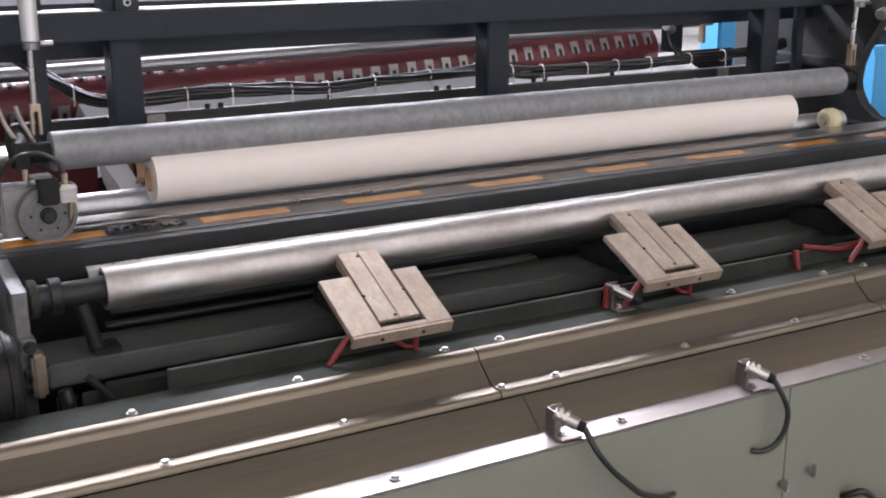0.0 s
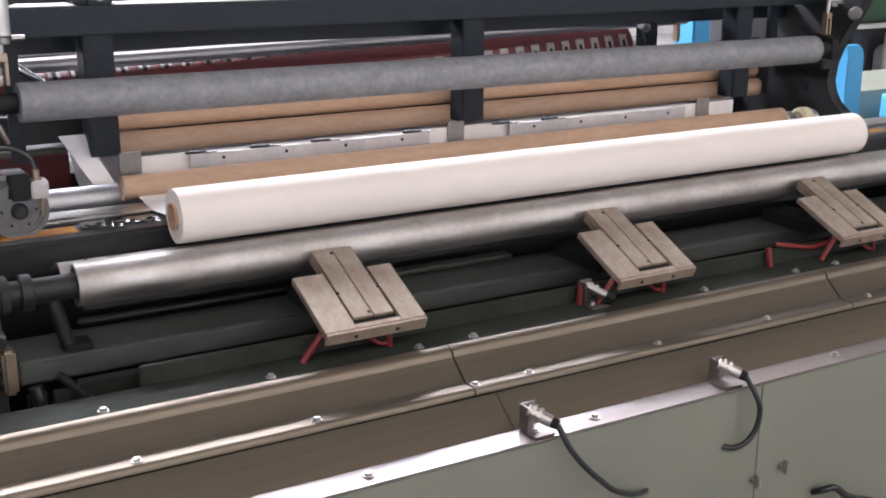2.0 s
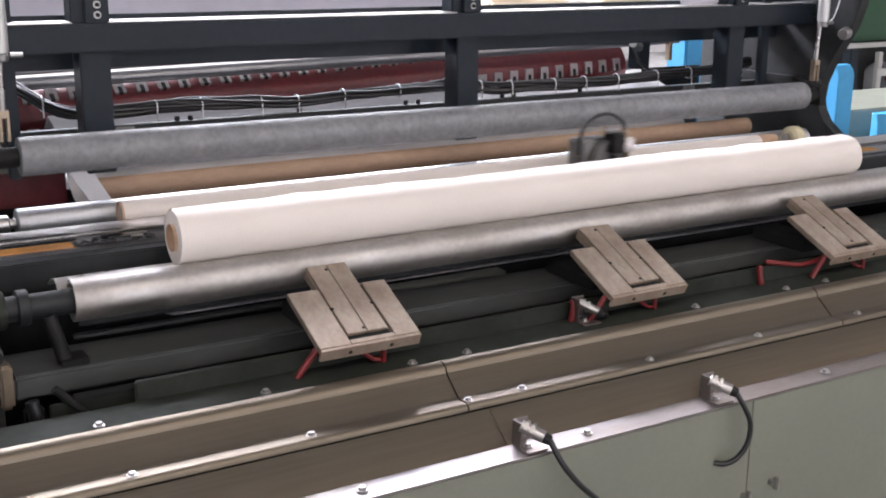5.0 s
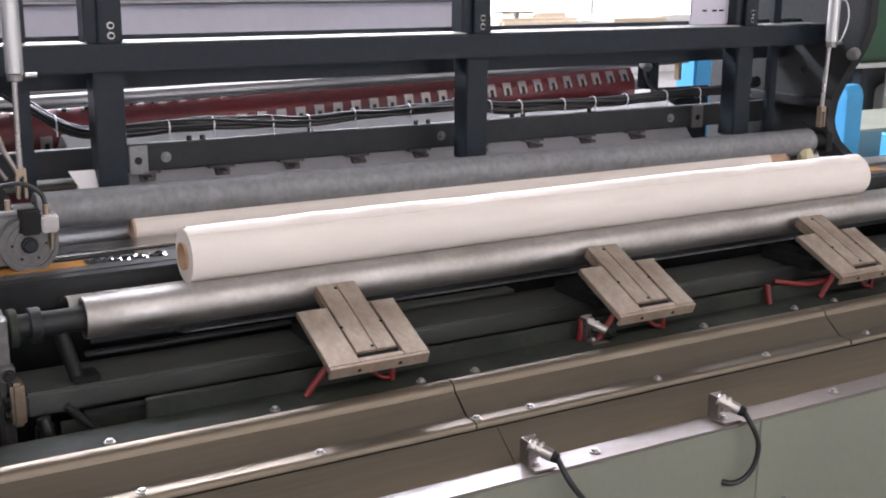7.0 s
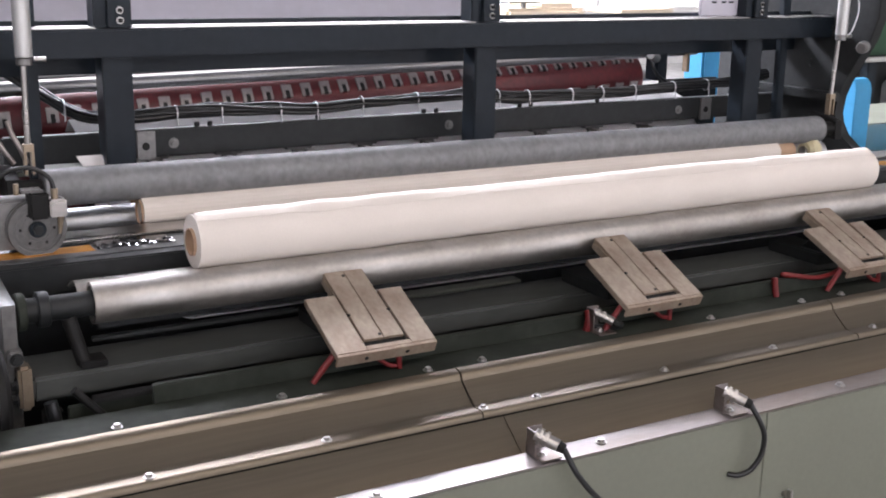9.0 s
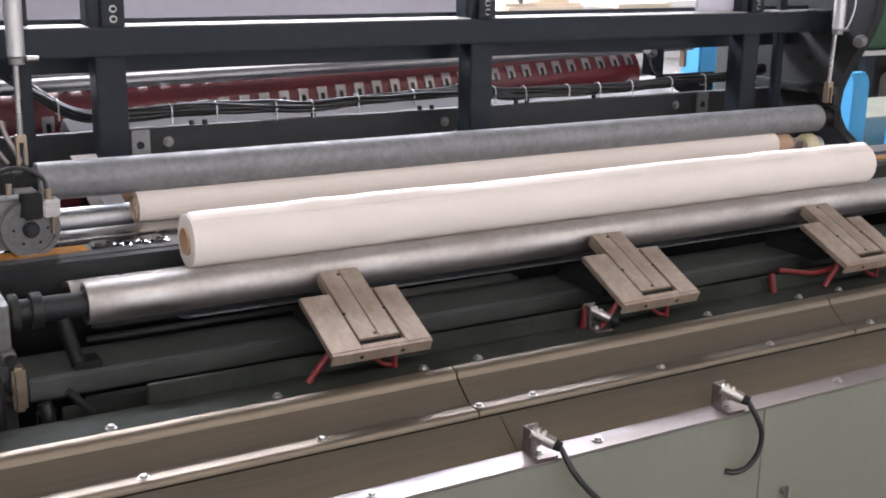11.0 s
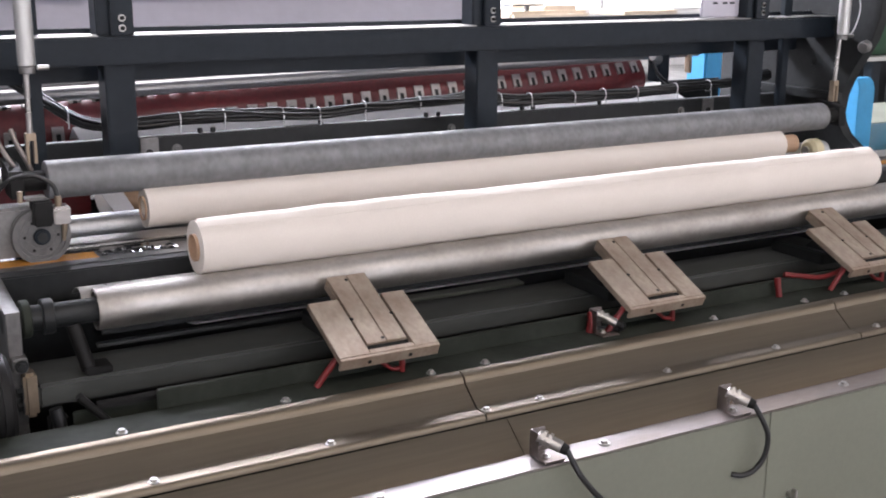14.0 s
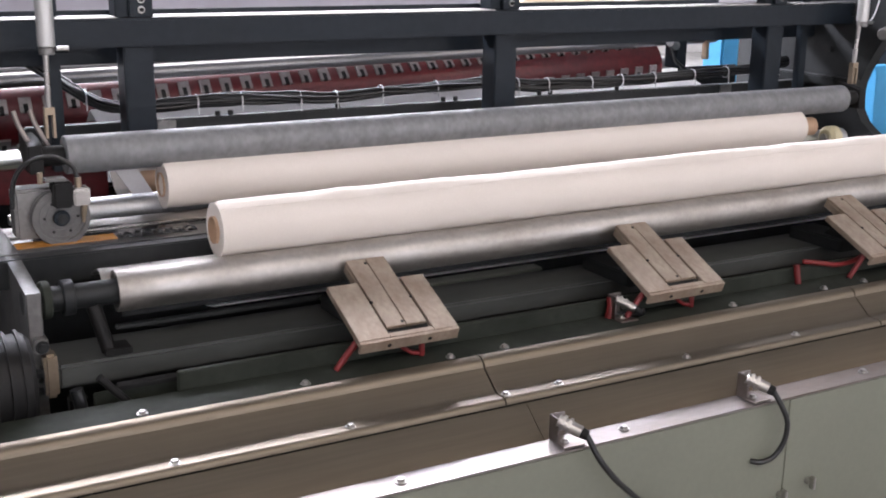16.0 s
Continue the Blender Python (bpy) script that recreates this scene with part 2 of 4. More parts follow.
def dimple(at, normal, r, parent, name="bolt_hole"):
    """A near-black disc, almost flush, whose colour stands for the shade in a bolt hole."""
    at, nrm = Vector(at), Vector(normal).normalized()
    return part(name, rod(at - nrm * 0.004, at + nrm * 0.0006, r, seg=16), M["hole"], parent)


# ---- the hall ----
solid("floor", box(-9, 14, -7, 13, -0.15, 0, 0), M["floor"], "painted grey concrete factory floor", "floor", kind="structure")
solid("wall_west", box(-9.25, -9, -7, 13, 0, 5.7, 0), M["wall_grey"], "plain grey painted factory wall", "wall", kind="structure")
solid("wall_east", box(14, 14.25, -7, 13, 0, 5.7, 0), M["wall"], "plain plastered factory wall", "wall", kind="structure")
WIN = [(-7.5, -4.5), (-3.2, -0.2), (1.1, 4.1), (5.0, 7.2), (8.1, 11.9)]


def window_wall(name, y0, y1, bands, first):
    """A wall with rows of steel-framed windows set through it."""
    zs = [0.0] + [v for b in bands for v in b] + [5.7]
    bm = bmesh.new()
    for k in range(0, len(zs), 2):
        box(-9, 14, y0, y1, zs[k], zs[k + 1], 0, bm)
    edge = [-9] + [v for w in WIN for v in w] + [14]
    for z0, z1 in bands:
        for k in range(0, len(edge), 2):
            box(edge[k], edge[k + 1], y0, y1, z0, z1, 0, bm)
    solid(name, bm, M["wall"], "plain factory wall with rows of windows", "wall", kind="structure")
    yc = (y0 + y1) / 2
    for z0, z1 in bands:
        for a, b in WIN:
            win = thing("window_%d" % first, ((a + b) / 2, yc, z0), "bright steel-framed factory window", "window", "factory windows", "structure")
            first += 1
            bm = bmesh.new()
            for x in (a + 0.03, (a + b) / 2, b - 0.03):
                box(x - 0.03, x + 0.03, yc - 0.04, yc + 0.04, z0, z1, 0, bm)
            for z in (z0 + 0.03, (z0 + z1) / 2, z1 - 0.03):
                box(a, b, yc - 0.03, yc + 0.03, z - 0.03, z + 0.03, 0, bm)
            part("window_frame", bm, M["wall"], win)
            for x0, x1 in ((a + 0.06, (a + b) / 2 - 0.03), ((a + b) / 2 + 0.03, b - 0.06)):
                for p0, p1 in ((z0 + 0.06, (z0 + z1) / 2 - 0.03), ((z0 + z1) / 2 + 0.03, z1 - 0.06)):
                    part("pane", box(x0, x1, yc - 0.008, yc + 0.008, p0, p1, 0), M["pane"], win)
    return first


NEXT = window_wall("wall_north", 13.0, 13.25, [(0.75, 3.0), (3.5, 5.2)], 1)
NEXT = window_wall("wall_south", -7.25, -7.0, [(1.6, 4.2)], NEXT)
bm = bmesh.new()
for y0, y1 in ((-7, -3.55), (-1.65, 7.1), (8.9, 13)):
    box(-9, 14, y0, y1, 5.4, 5.6, 0, bm)
box(-9, -6.1, -3.55, -1.65, 5.4, 5.6, 0, bm)
box(10.1, 14, -3.55, -1.65, 5.4, 5.6, 0, bm)
box(-9, -3.1, 7.1, 8.9, 5.4, 5.6, 0, bm)
box(6.1, 14, 7.1, 8.9, 5.4, 5.6, 0, bm)
solid("ceiling", bm, M["roof"], "grey sheet roof with two roof lights", "ceiling", kind="structure")
solid("window_%d" % NEXT, box(-3.1, 6.1, 7.1, 8.9, 5.75, 5.77, 0), M["roofpane"], "milky roof light letting daylight in", "roof light", kind="structure")
solid("window_%d" % (NEXT + 1), box(-6.1, 10.1, -3.55, -1.65, 5.75, 5.77, 0), M["roofpane"], "long milky roof light over the aisle", "roof light", kind="structure")

# ---- front of the machine: panels and chute ----
X0, X1 = -1.2, 4.6
front = thing("front_panel", (1.7, 1.63, 0), "grey-green painted steel machine front panel", "machine panel")
for a, b in ((X0, 0.2495), (0.2505, 1.7195), (1.7205, 3.199), (3.2, X1)):
    part("panel", box(a, b, 1.612, 1.632, 0.02, 0.6195, 0.0015), M["green"], front)
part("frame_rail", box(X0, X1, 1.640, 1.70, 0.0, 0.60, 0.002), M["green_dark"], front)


def wing_clip(x, z):
    bm = rod((x, 1.6125, z), (x, 1.600, z), 0.007, seg=14)
    box(x - 0.004, x + 0.004, 1.588, 1.602, z - 0.012, z + 0.016, 0.0015, bm)
    return part("wing_clip", bm, M["zinc"], front)


for x, z in ((1.60, 0.383), (1.711, 0.405), (1.792, 0.418)):
    wing_clip(x, z)

CH1 = [(1.8455, 0.7465), (1.838, 0.7462), (1.831, 0.7445), (1.8255, 0.741), (1.8215, 0.7355), (1.8200, 0.729), (1.8165, 0.7262), (1.778, 0.6958), (1.773, 0.6930),
       (1.767, 0.6920), (1.7475, 0.6926), (1.7425, 0.6918), (1.7390, 0.6890), (1.7372, 0.6850), (1.7368, 0.6800)]
CH2 = [(1.7360, 0.6772), (1.7330, 0.6752), (1.672, 0.6272), (1.668, 0.6248)]
STRIP = [(1.6668, 0.6275), (1.609, 0.6265)]
chute = thing("log_chute", (1.7, 1.75, 0.60), "brushed steel folded log chute bolted along the machine", "chute")
for a, b in ((X0, -0.354), (-0.35, 1.0945), (1.098, 2.1265), (2.130, X1)):
    part("upper_tray", sheet(CH1, a, b, 0.003), M["chute"], chute)
for a, b in ((X0, -0.301), (-0.30, 1.1405), (1.142, 2.60), (2.602, X1)):
    part("lower_tray", sheet(CH2, a, b, 0.003), M["chute"], chute)
for a, b in ((X0, -0.2305), (-0.23, 1.2145), (1.2165, 2.70), (2.702, X1)):
    part("edge_strip", sheet(STRIP, a, b, 0.004), M["strip"], chute, "bright polished edge strip")
for x in (0.438, 0.739, 1.045, 1.17, 1.781, 2.069, 2.204):
    bolt((x, 1.864, 0.744), (0, 0, 1), 0.0065, chute)
for x in (0.10, 0.46, 0.78, 1.108, 1.232, 1.558, 1.873, 2.2):
    bolt((x, 1.757, 0.6922), (0, 0, 1), 0.0065, chute)
for x in (-0.1, 0.38, 0.82, 1.304, 1.964, 2.4):
    bolt((x, 1.638, 0.6275), (0, 0, 1), 0.0075, chute)
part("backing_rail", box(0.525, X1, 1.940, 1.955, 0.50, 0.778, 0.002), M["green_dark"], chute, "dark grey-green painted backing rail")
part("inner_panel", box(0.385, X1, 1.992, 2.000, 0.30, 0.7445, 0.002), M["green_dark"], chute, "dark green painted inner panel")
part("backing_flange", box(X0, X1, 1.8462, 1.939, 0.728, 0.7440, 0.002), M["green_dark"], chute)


def sensor(x, y, z, cable_pts, r=0.0118):
    """A round proximity sensor in an angle bracket on the strip, with its cable."""
    s = thing("proximity_sensor", (x, y, z), "chrome barrel sensor in steel angle bracket with black cable", "sensor", "proximity sensors")
    bm = box(x - 0.030, x + 0.016, y - 0.030, y + 0.024, z, z + 0.003, 0.001)
    box(x - 0.030, x - 0.027, y - 0.006, y + 0.024, z + 0.003, z + 0.052, 0.001, bm)
    box(x - 0.030, x + 0.004, y + 0.021, y + 0.024, z + 0.003, z + 0.052, 0.001, bm)
    part("bracket", bm, M["strip"], s)
    bolt((x - 0.012, y - 0.004, z + 0.003), (0, 0, 1), 0.006, s)
    p, d = Vector((x - 0.024, y + 0.004, z + 0.045)), Vector((0.62, -0.72, -0.36)).normalized()
    barrel = part("barrel", rod(p, p + d * 0.048, r, seg=24, chamfer=0.001), M["polish"], s, "chrome sensor barrel")
    part("nut", rod(p + d * 0.008, p + d * 0.0135, r * 1.4, seg=6), M["zinc"], barrel)
    part("nut", rod(p + d * 0.020, p + d * 0.026, r * 1.4, seg=6), M["zinc"], barrel)
    e = p + d * 0.048
    part("plug", rod(e, e + d * 0.014, r * 0.92, r * 0.8, seg=20, chamfer=0.001), M["rubber"], s, "black plug")
    pts = [e + d * 0.012] + [Vector(c) for c in cable_pts]
    part("cable", wire(pts, 0.0058, 12), M["cable"], s, "black cable")
    return s


sensor(1.178, 1.642, 0.628, [(1.205, 1.582, 0.610), (1.238, 1.575, 0.566), (1.275, 1.575, 0.530), (1.315, 1.580, 0.496), (1.37, 1.590, 0.470), (1.42, 1.611, 0.455)])
sensor(1.648, 1.642, 0.628, [(1.678, 1.588, 0.612), (1.688, 1.584, 0.580), (1.684, 1.586, 0.540), (1.664, 1.592, 0.510), (1.638, 1.600, 0.500), (1.620, 1.612, 0.502)])
sensor(1.505, 1.905, 0.7445, [(1.53, 1.875, 0.765), (1.535, 1.885, 0.755), (1.52, 1.905, 0.750), (1.49, 1.925, 0.7505)], 0.0095)
hose = wire([(1.905, 1.611, 0.325), (1.905, 1.590, 0.338), (1.93, 1.575, 0.345), (1.98, 1.572, 0.31), (2.09, 1.572, 0.26), (2.12, 1.60, 0.15), (2.12, 1.70, 0.05)], 0.008, 12)
solid("cable_loop", hose, M["cable"], "black rubber cable coming out of the front panel", "cable")

# ---- support beam, roller and its log saddle ----
beam = thing("support_beam", (1.7, 2.16, 0.66), "black painted flat steel support beam", "beam")
part("tube", box(0.345, 4.6, 2.095, 2.235, 0.722, 0.768, 0.006), M["beam"], beam)
part("back_flange", box(0.50, 0.95, 2.284, 2.304, 0.757, 0.765, 0.002), M["beam"], beam, "dark flange behind the beam")
part("cover_strip", box(0.95, 1.53, 2.262, 2.30, 0.755, 0.765, 0.002), M["green"], beam, "grey-green cover strip behind the beam")
part("end_block", box(0.318, 0.343, 2.075, 2.125, 0.715, 0.800, 0.006), M["copper"], beam, "worn brass end block")
part("lug", box(0.305, 0.330, 2.08, 2.12, 0.802, 0.83, 0.003), M["alu"], beam)
bolt((0.318, 2.092, 0.762), (-1, 0, 0), 0.010, beam, True, M["black"])
bolt((0.318, 2.092, 0.735), (-1, 0, 0), 0.010, beam, True, M["black"])
bolt((0.318, 2.079, 0.816), (0, -1, 0), 0.008, beam, True, M["black"])

roller = thing("kick_roller", (1.7, 2.15, 0.84), "long ground steel roller with dark shaft ends", "roller")
part("shell", pipe(0.470, 4.5, 2.15, 0.882, 0.0405, 0.034, 64), M["chrome"], roller)
part("shaft", rod((0.300, 2.15, 0.882), (0.492, 2.15, 0.882), 0.024, chamfer=0.002), M["black"], roller, "black shaft end")
part("end_disc", rod((0.478, 2.15, 0.882), (0.484, 2.15, 0.882), 0.0338), M["black"], roller)
part("collar", rod((0.370, 2.15, 0.882), (0.392, 2.15, 0.882), 0.034, chamfer=0.002), M["black"], roller)
part("bearing", rod((0.332, 2.15, 0.882), (0.350, 2.15, 0.882), 0.036, chamfer=0.003), M["green_dark"], roller)
part("shaft_sleeve", rod((0.350, 2.15, 0.882), (0.371, 2.15, 0.882), 0.018), M["alu"], roller)
part("lever", rod((0.425, 2.14, 0.862), (0.445, 2.12, 0.775), 0.014), M["rubber"], roller)
part("lever_foot", box(0.435, 0.485, 2.10, 2.15, 0.769, 0.783, 0.002), M["rubber"], roller)

SADDLE = [(2.262, 0.890), (2.245, 0.900), (2.225, 0.909), (2.200, 0.9135), (2.185, 0.908), (2.176, 0.896)]
saddle = thing("log_saddle", (1.7, 2.21, 0.89), "curved steel plate that carries the finished log", "guide plate")
part("plate", sheet(SADDLE, 0.452, 4.5, 0.003), M["chrome"], saddle)
for x, y, z in ((0.49, 2.225, 0.909), (0.505, 2.205, 0.913), (0.53, 2.228, 0.908), (0.555, 2.21, 0.912)):
    dimple((x, y, z), (0, 0.25, 1), 0.0035, saddle)
part("rib", box(0.50, 4.4, 2.236, 2.244, 0.80, 0.897, 0.001), M["black"], saddle)


def slide_plate(x):
    """A two-level steel slide plate: two wings and a raised split tongue, that leads logs down to the chute."""
    t = thing("slide_plate", (x, 1.95, 0.78), "milled steel slide plate with raised split tongue", "slide plate", "slide plates along the beam")
    ang = math.atan2(0.872 - 0.8035, 2.023 - 1.871)
    length = math.hypot(0.872 - 0.8035, 2.023 - 1.871)
    m = Matrix.Translation((x, 1.871, 0.8035)) @ Matrix.Rotation(ang, 4, "X")

    def put(name, x0, x1, y0, y1, z0, z1, material, bev=0.0012, label=""):
        bm = box(x0, x1, y0, y1, z0, z1, bev)
        bmesh.ops.transform(bm, matrix=m, verts=bm.verts)
        return part(name, bm, material, t, label)

    put("wing", 0.0, 0.0655, 0.0015, length, -0.014, 0, M["plate"])
    put("wing", 0.1615, 0.214, 0.0015, length, -0.014, 0, M["plate"])
    put("front_bar", 0.0, 0.214, -0.006, 0.001, -0.026, -0.0004, M["plate"])
    put("front_lip", 0.066, 0.161, 0.0015, 0.014, -0.014, -0.0002, M["plate"])
    # the recess under the tongue gets its shade from this near-black colour
    put("base", 0.066, 0.161, 0.0145, length, -0.018, -0.009, M["hole"], 0.001, "recessed base coloured near-black for its shade")
    put("tongue", 0.0700, 0.1128, 0.030, 0.238, -0.0085, -0.0010, M["plate"])
    put("tongue", 0.1140, 0.1572, 0.030, 0.238, -0.0085, -0.0010, M["plate"])
    put("tongue_cheek", 0.0690, 0.0740, length + 0.001, 0.236, -0.028, -0.009, M["plate"])
    put("tongue_cheek", 0.1535, 0.1585, length + 0.001, 0.236, -0.028, -0.009, M["plate"])
    for u, v in ((0.070, 0.105), (0.157, 0.105), (0.108, 0.222), (0.108, 0.04)):
        bm = rod((u, v, -0.0020), (u, v, -0.0004), 0.0038, seg=12)
        bmesh.ops.transform(bm, matrix=m, verts=bm.verts)
        part("screw", bm, M["hole"], t)
    for u in (0.062, 0.150):
        bm = rod((u, -0.0067, -0.014), (u, -0.005, -0.014), 0.0042, seg=14)
        bmesh.ops.transform(bm, matrix=m, verts=bm.verts)
        part("bolt_hole", bm, M["hole"], t)
    bm = box(x + 0.06, x + 0.15, 2.02, 2.20, 0.768, 0.80, 0.003)
    part("foot", bm, M["black"], t)
    bm = slab([(1.95, 0.815), (2.10, 0.775), (2.10, 0.80), (2.04, 0.852)], x + 0.08, x + 0.14)
    part("gusset", bm, M["black"], t)
    return t


for i in range(4):
    slide_plate(0.853 + 0.689 * i)


def air_hose(pts, r=0.006):
    return solid("air_hose", wire(pts, r, 10), M["redhose"], "red pneumatic air hose under a slide plate", "hose", "red air hoses")


for i in range(3):
    d = 0.689 * i
    air_hose([(0.875 + d, 1.905, 0.810), (0.858 + d, 1.90, 0.793), (0.836 + d, 1.90, 0.769), (0.816 + d, 1.90, 0.7445)], 0.0065)
    air_hose([(1.0 + d, 1.905, 0.800), (1.0 + d, 1.90, 0.769), (1.0 + d, 1.90, 0.7445)])
    air_hose([(0.93 + d, 1.91, 0.795), (0.944 + d, 1.90, 0.780), (0.975 + d, 1.90, 0.756), (0.993 + d, 1.90, 0.751)], 0.0045)
air_hose([(1.478, 1.925, 0.79), (1.477, 1.92, 0.77), (1.472, 1.92, 0.7445)], 0.008)
air_hose([(2.042, 1.93, 0.79), (2.042, 1.925, 0.765), (2.043, 1.92, 0.7445)], 0.008)
air_hose([(2.285, 1.94, 0.80), (2.267, 1.93, 0.785), (2.23, 1.93, 0.774), (2.18, 1.93, 0.773), (2.121, 1.932, 0.784), (2.08, 1.945, 0.79)], 0.006)

# ---- table rail and winding bed ----
rail = thing("table_rail", (1.7, 2.37, 0.89), "black steel table rail with worn top and orange tape", "rail")
part("body", box(0.10, 4.6, 2.284, 2.440, 0.870, 0.9285, 0.003), M["black"], rail)
part("slip_film", box(0.12, 0.70, 2.408, 2.436, 0.9286, 0.9292, 0.0002), M["film"], rail, "glossy dark film strip on the rail")
part("top_plate", box(0.10, 4.6, 2.318, 2.405, 0.9290, 0.9310, 0.0006), M["railtop"], rail, "worn grey top plate")
for a in (0.33, 0.735, 1.072, 1.41, 1.75, 2.085, 2.43, 2.77):
    part("tape_patch", box(a, a + 0.20, 2.350, 2.401, 0.9312, 0.9318, 0.0002), M["orange"], rail, "orange tape patch")
rng = random.Random(5)
bm = bmesh.new()
NX, NY = 26, 6
grid = [[bm.verts.new((0.535 + 0.0065 * i + rng.uniform(-.002, .002), 2.352 + 0.008 * j + rng.uniform(-.002, .002), 0.9322 + (rng.uniform(0, 0.005) if 0 < j < NY - 1 else 0))) for j in range(NY)] for i in range(NX)]
for i in range(NX - 1):
    for j in range(NY - 1):
        bm.faces.new((grid[i][j], grid[i + 1][j], grid[i + 1][j + 1], grid[i][j + 1]))
top = bm.faces[:]
ext = bmesh.ops.extrude_face_region(bm, geom=top)
bmesh.ops.translate(bm, verts=[e for e in ext["geom"] if isinstance(e, bmesh.types.BMVert)], vec=(0, 0, 0.0004))
part("film_scrap", bm, M["film"], rail, "crumpled glossy dark tape scrap", 10)
bed = thing("winding_bed", (1.7, 2.49, 0.92), "polished steel bed plate beside the winding drum", "bed plate")
part("plate", box(0.12, 4.5, 2.448, 2.536, 0.925, 0.9330, 0.002), M["polish"], bed)
part("drum_support", box(0.12, 4.5, 2.50, 2.60, 0.55, 0.88, 0.002), M["black"], bed)
drum = thing("winding_drum", (1.7, 2.635, 0.89), "grey steel winding drum with shaft ends", "drum")
part("shell", rod((0.470, 2.640, 0.926), (2.95, 2.640, 0.926), 0.0330, seg=48, chamfer=0.003), M["drum"], drum)
part("shaft", rod((0.36, 2.640, 0.926), (0.469, 2.640, 0.926), 0.012), M["zinc"], drum)
part("collar", rod((0.425, 2.640, 0.926), (0.455, 2.640, 0.926), 0.021, chamfer=0.003), M["zinc"], drum)
wheel = thing("rubber_pulley", (2.86, 2.56, 0.93), "cream rubber pulley at the drum end", "pulley")
part("tyre", rod((2.80, 2.57, 0.948), (2.85, 2.57, 0.948), 0.036, seg=40, chamfer=0.010), M["cream"], wheel)
part("hub", rod((2.79, 2.57, 0.948), (2.80, 2.57, 0.948), 0.014), M["zinc"], wheel)
solid("red_beam", box(-0.6, 0.66, 2.98, 3.06, 0.885, 0.975, 0.004), M["red"], "red painted steel beam under the perforator", "beam")
solid("flat_bar", box(-0.6, 0.70, 2.975, 3.065, 0.9755, 0.986, 0.002), M["green"], "grey-green flat bar on the red beam", "bar")
# plain black boxes, added to keep the bright floor behind the bed dark
solid("gear_housing", box(-0.8, 3.0, 3.07, 3.40, 0.0, 0.90, 0.01), M["black"], "long black box added to fill the dark behind the winding bed", "housing")
solid("gear_housing", box(-0.8, 0.19, 2.70, 2.97, 0.0, 1.20, 0.01), M["black"], "black box added to fill the dark at the machine end", "housing")
web = thing("paper_web", (1.7, 2.9, 0.96), "white tissue web running from the perforator to the drum", "paper web")
part("sheet", sheet([(2.676, 0.905), (2.80, 0.875), (2.92, 0.915), (2.99, 0.985), (3.05, 1.060), (3.14, 1.088), (3.19, 1.050)], 0.66, 2.72, 0.001), M["web"], web)
bm = bmesh.new()
flap = [(0.592, 2.765, 1.055), (0.652, 2.765, 1.055), (0.676, 2.715, 0.990), (0.700, 2.675, 0.938), (0.648, 2.675, 0.944), (0.622, 2.715, 0.992)]
lower_f = [bm.verts.new(p) for p in flap]
upper_f = [bm.verts.new((x, y - 0.001, z + 0.001)) for x, y, z in flap]
for k in range(6):
    bm.faces.new((lower_f[k], lower_f[(k + 1) % 6], upper_f[(k + 1) % 6], upper_f[k]))
bm.faces.new((lower_f[0], lower_f[1], lower_f[2], lower_f[5]))
bm.faces.new((lower_f[5], lower_f[2], lower_f[3], lower_f[4]))
bm.faces.new((upper_f[0], upper_f[1], upper_f[2], upper_f[5]))
bm.faces.new((upper_f[5], upper_f[2], upper_f[3], upper_f[4]))
part("edge_flap", bm, M["web"], web, "loose white web edge")

# ---- logs, cores and the riding tube ----
LOG_Y, LOG_Z, R_LOG, R_CORE = 2.57, 0.991, 0.0550, 0.0280


def loose_tail(x0, x1, y, z, nx=300, na=9):
    """The free end of the sheet, lying on the crest of a log with a ragged lifted edge."""
    bm = bmesh.new()
    skins = []
    for thick in (0.0, 0.0007):
        grid = []
        for i in range(nx + 1):
            x = x0 + (x1 - x0) * i / nx
            wave = noise.noise((x * 4.0, 1.7, 0.3)) + 0.6 * noise.noise((x * 13.0, 4.1, 2.0)) + 0.35 * noise.noise((x * 41.0, 0.2, 7.0))
            end = 2.18 + 0.10 * wave
            row = []
            for k in range(na + 1):
                f = k / na
                a = 1.15 + (end - 1.15) * f
                lift = 0.0004 + (0.0046 + 0.0040 * wave) * math.sin(math.pi * f) ** 2
                r = R_LOG + max(0.0003, lift) + thick
                row.append(bm.verts.new((x, y + r * math.cos(a), z + r * math.sin(a))))
            grid.append(row)
        skins.append(grid)
    for g, flip in zip(skins, (True, False)):
        for i in range(nx):
            for k in range(na):
                q = (g[i][k], g[i + 1][k], g[i + 1][k + 1], g[i][k + 1])
                bm.faces.new(q[::-1] if flip else q)
    lo_g, hi_g = skins
    for i in range(nx):
        bm.faces.new((lo_g[i][na], lo_g[i + 1][na], hi_g[i + 1][na], hi_g[i][na]))
    return bm


def paper_log(at, x0, x1):
    t = thing("paper_log", at, "finished white tissue log on a brown card core", "paper log")
    part("tissue", pipe(x0, x1, at[1], at[2], R_LOG, R_CORE + 0.0005, 96, None, 160, 0.0006, 3), M["paper"], t)
    part("loose_tail", loose_tail(x0 + 0.004, x1 - 0.004, at[1], at[2]), M["paper"], t, "loose ragged end of the tissue sheet", 60)
    part("core", pipe(x0 - 0.006, x1 + 0.006, at[1], at[2], R_CORE, R_CORE - 0.0022, 40), M["card"], t, "brown card core")
    return t


log_front = paper_log((1.69, LOG_Y, LOG_Z), 0.685, 2.630)


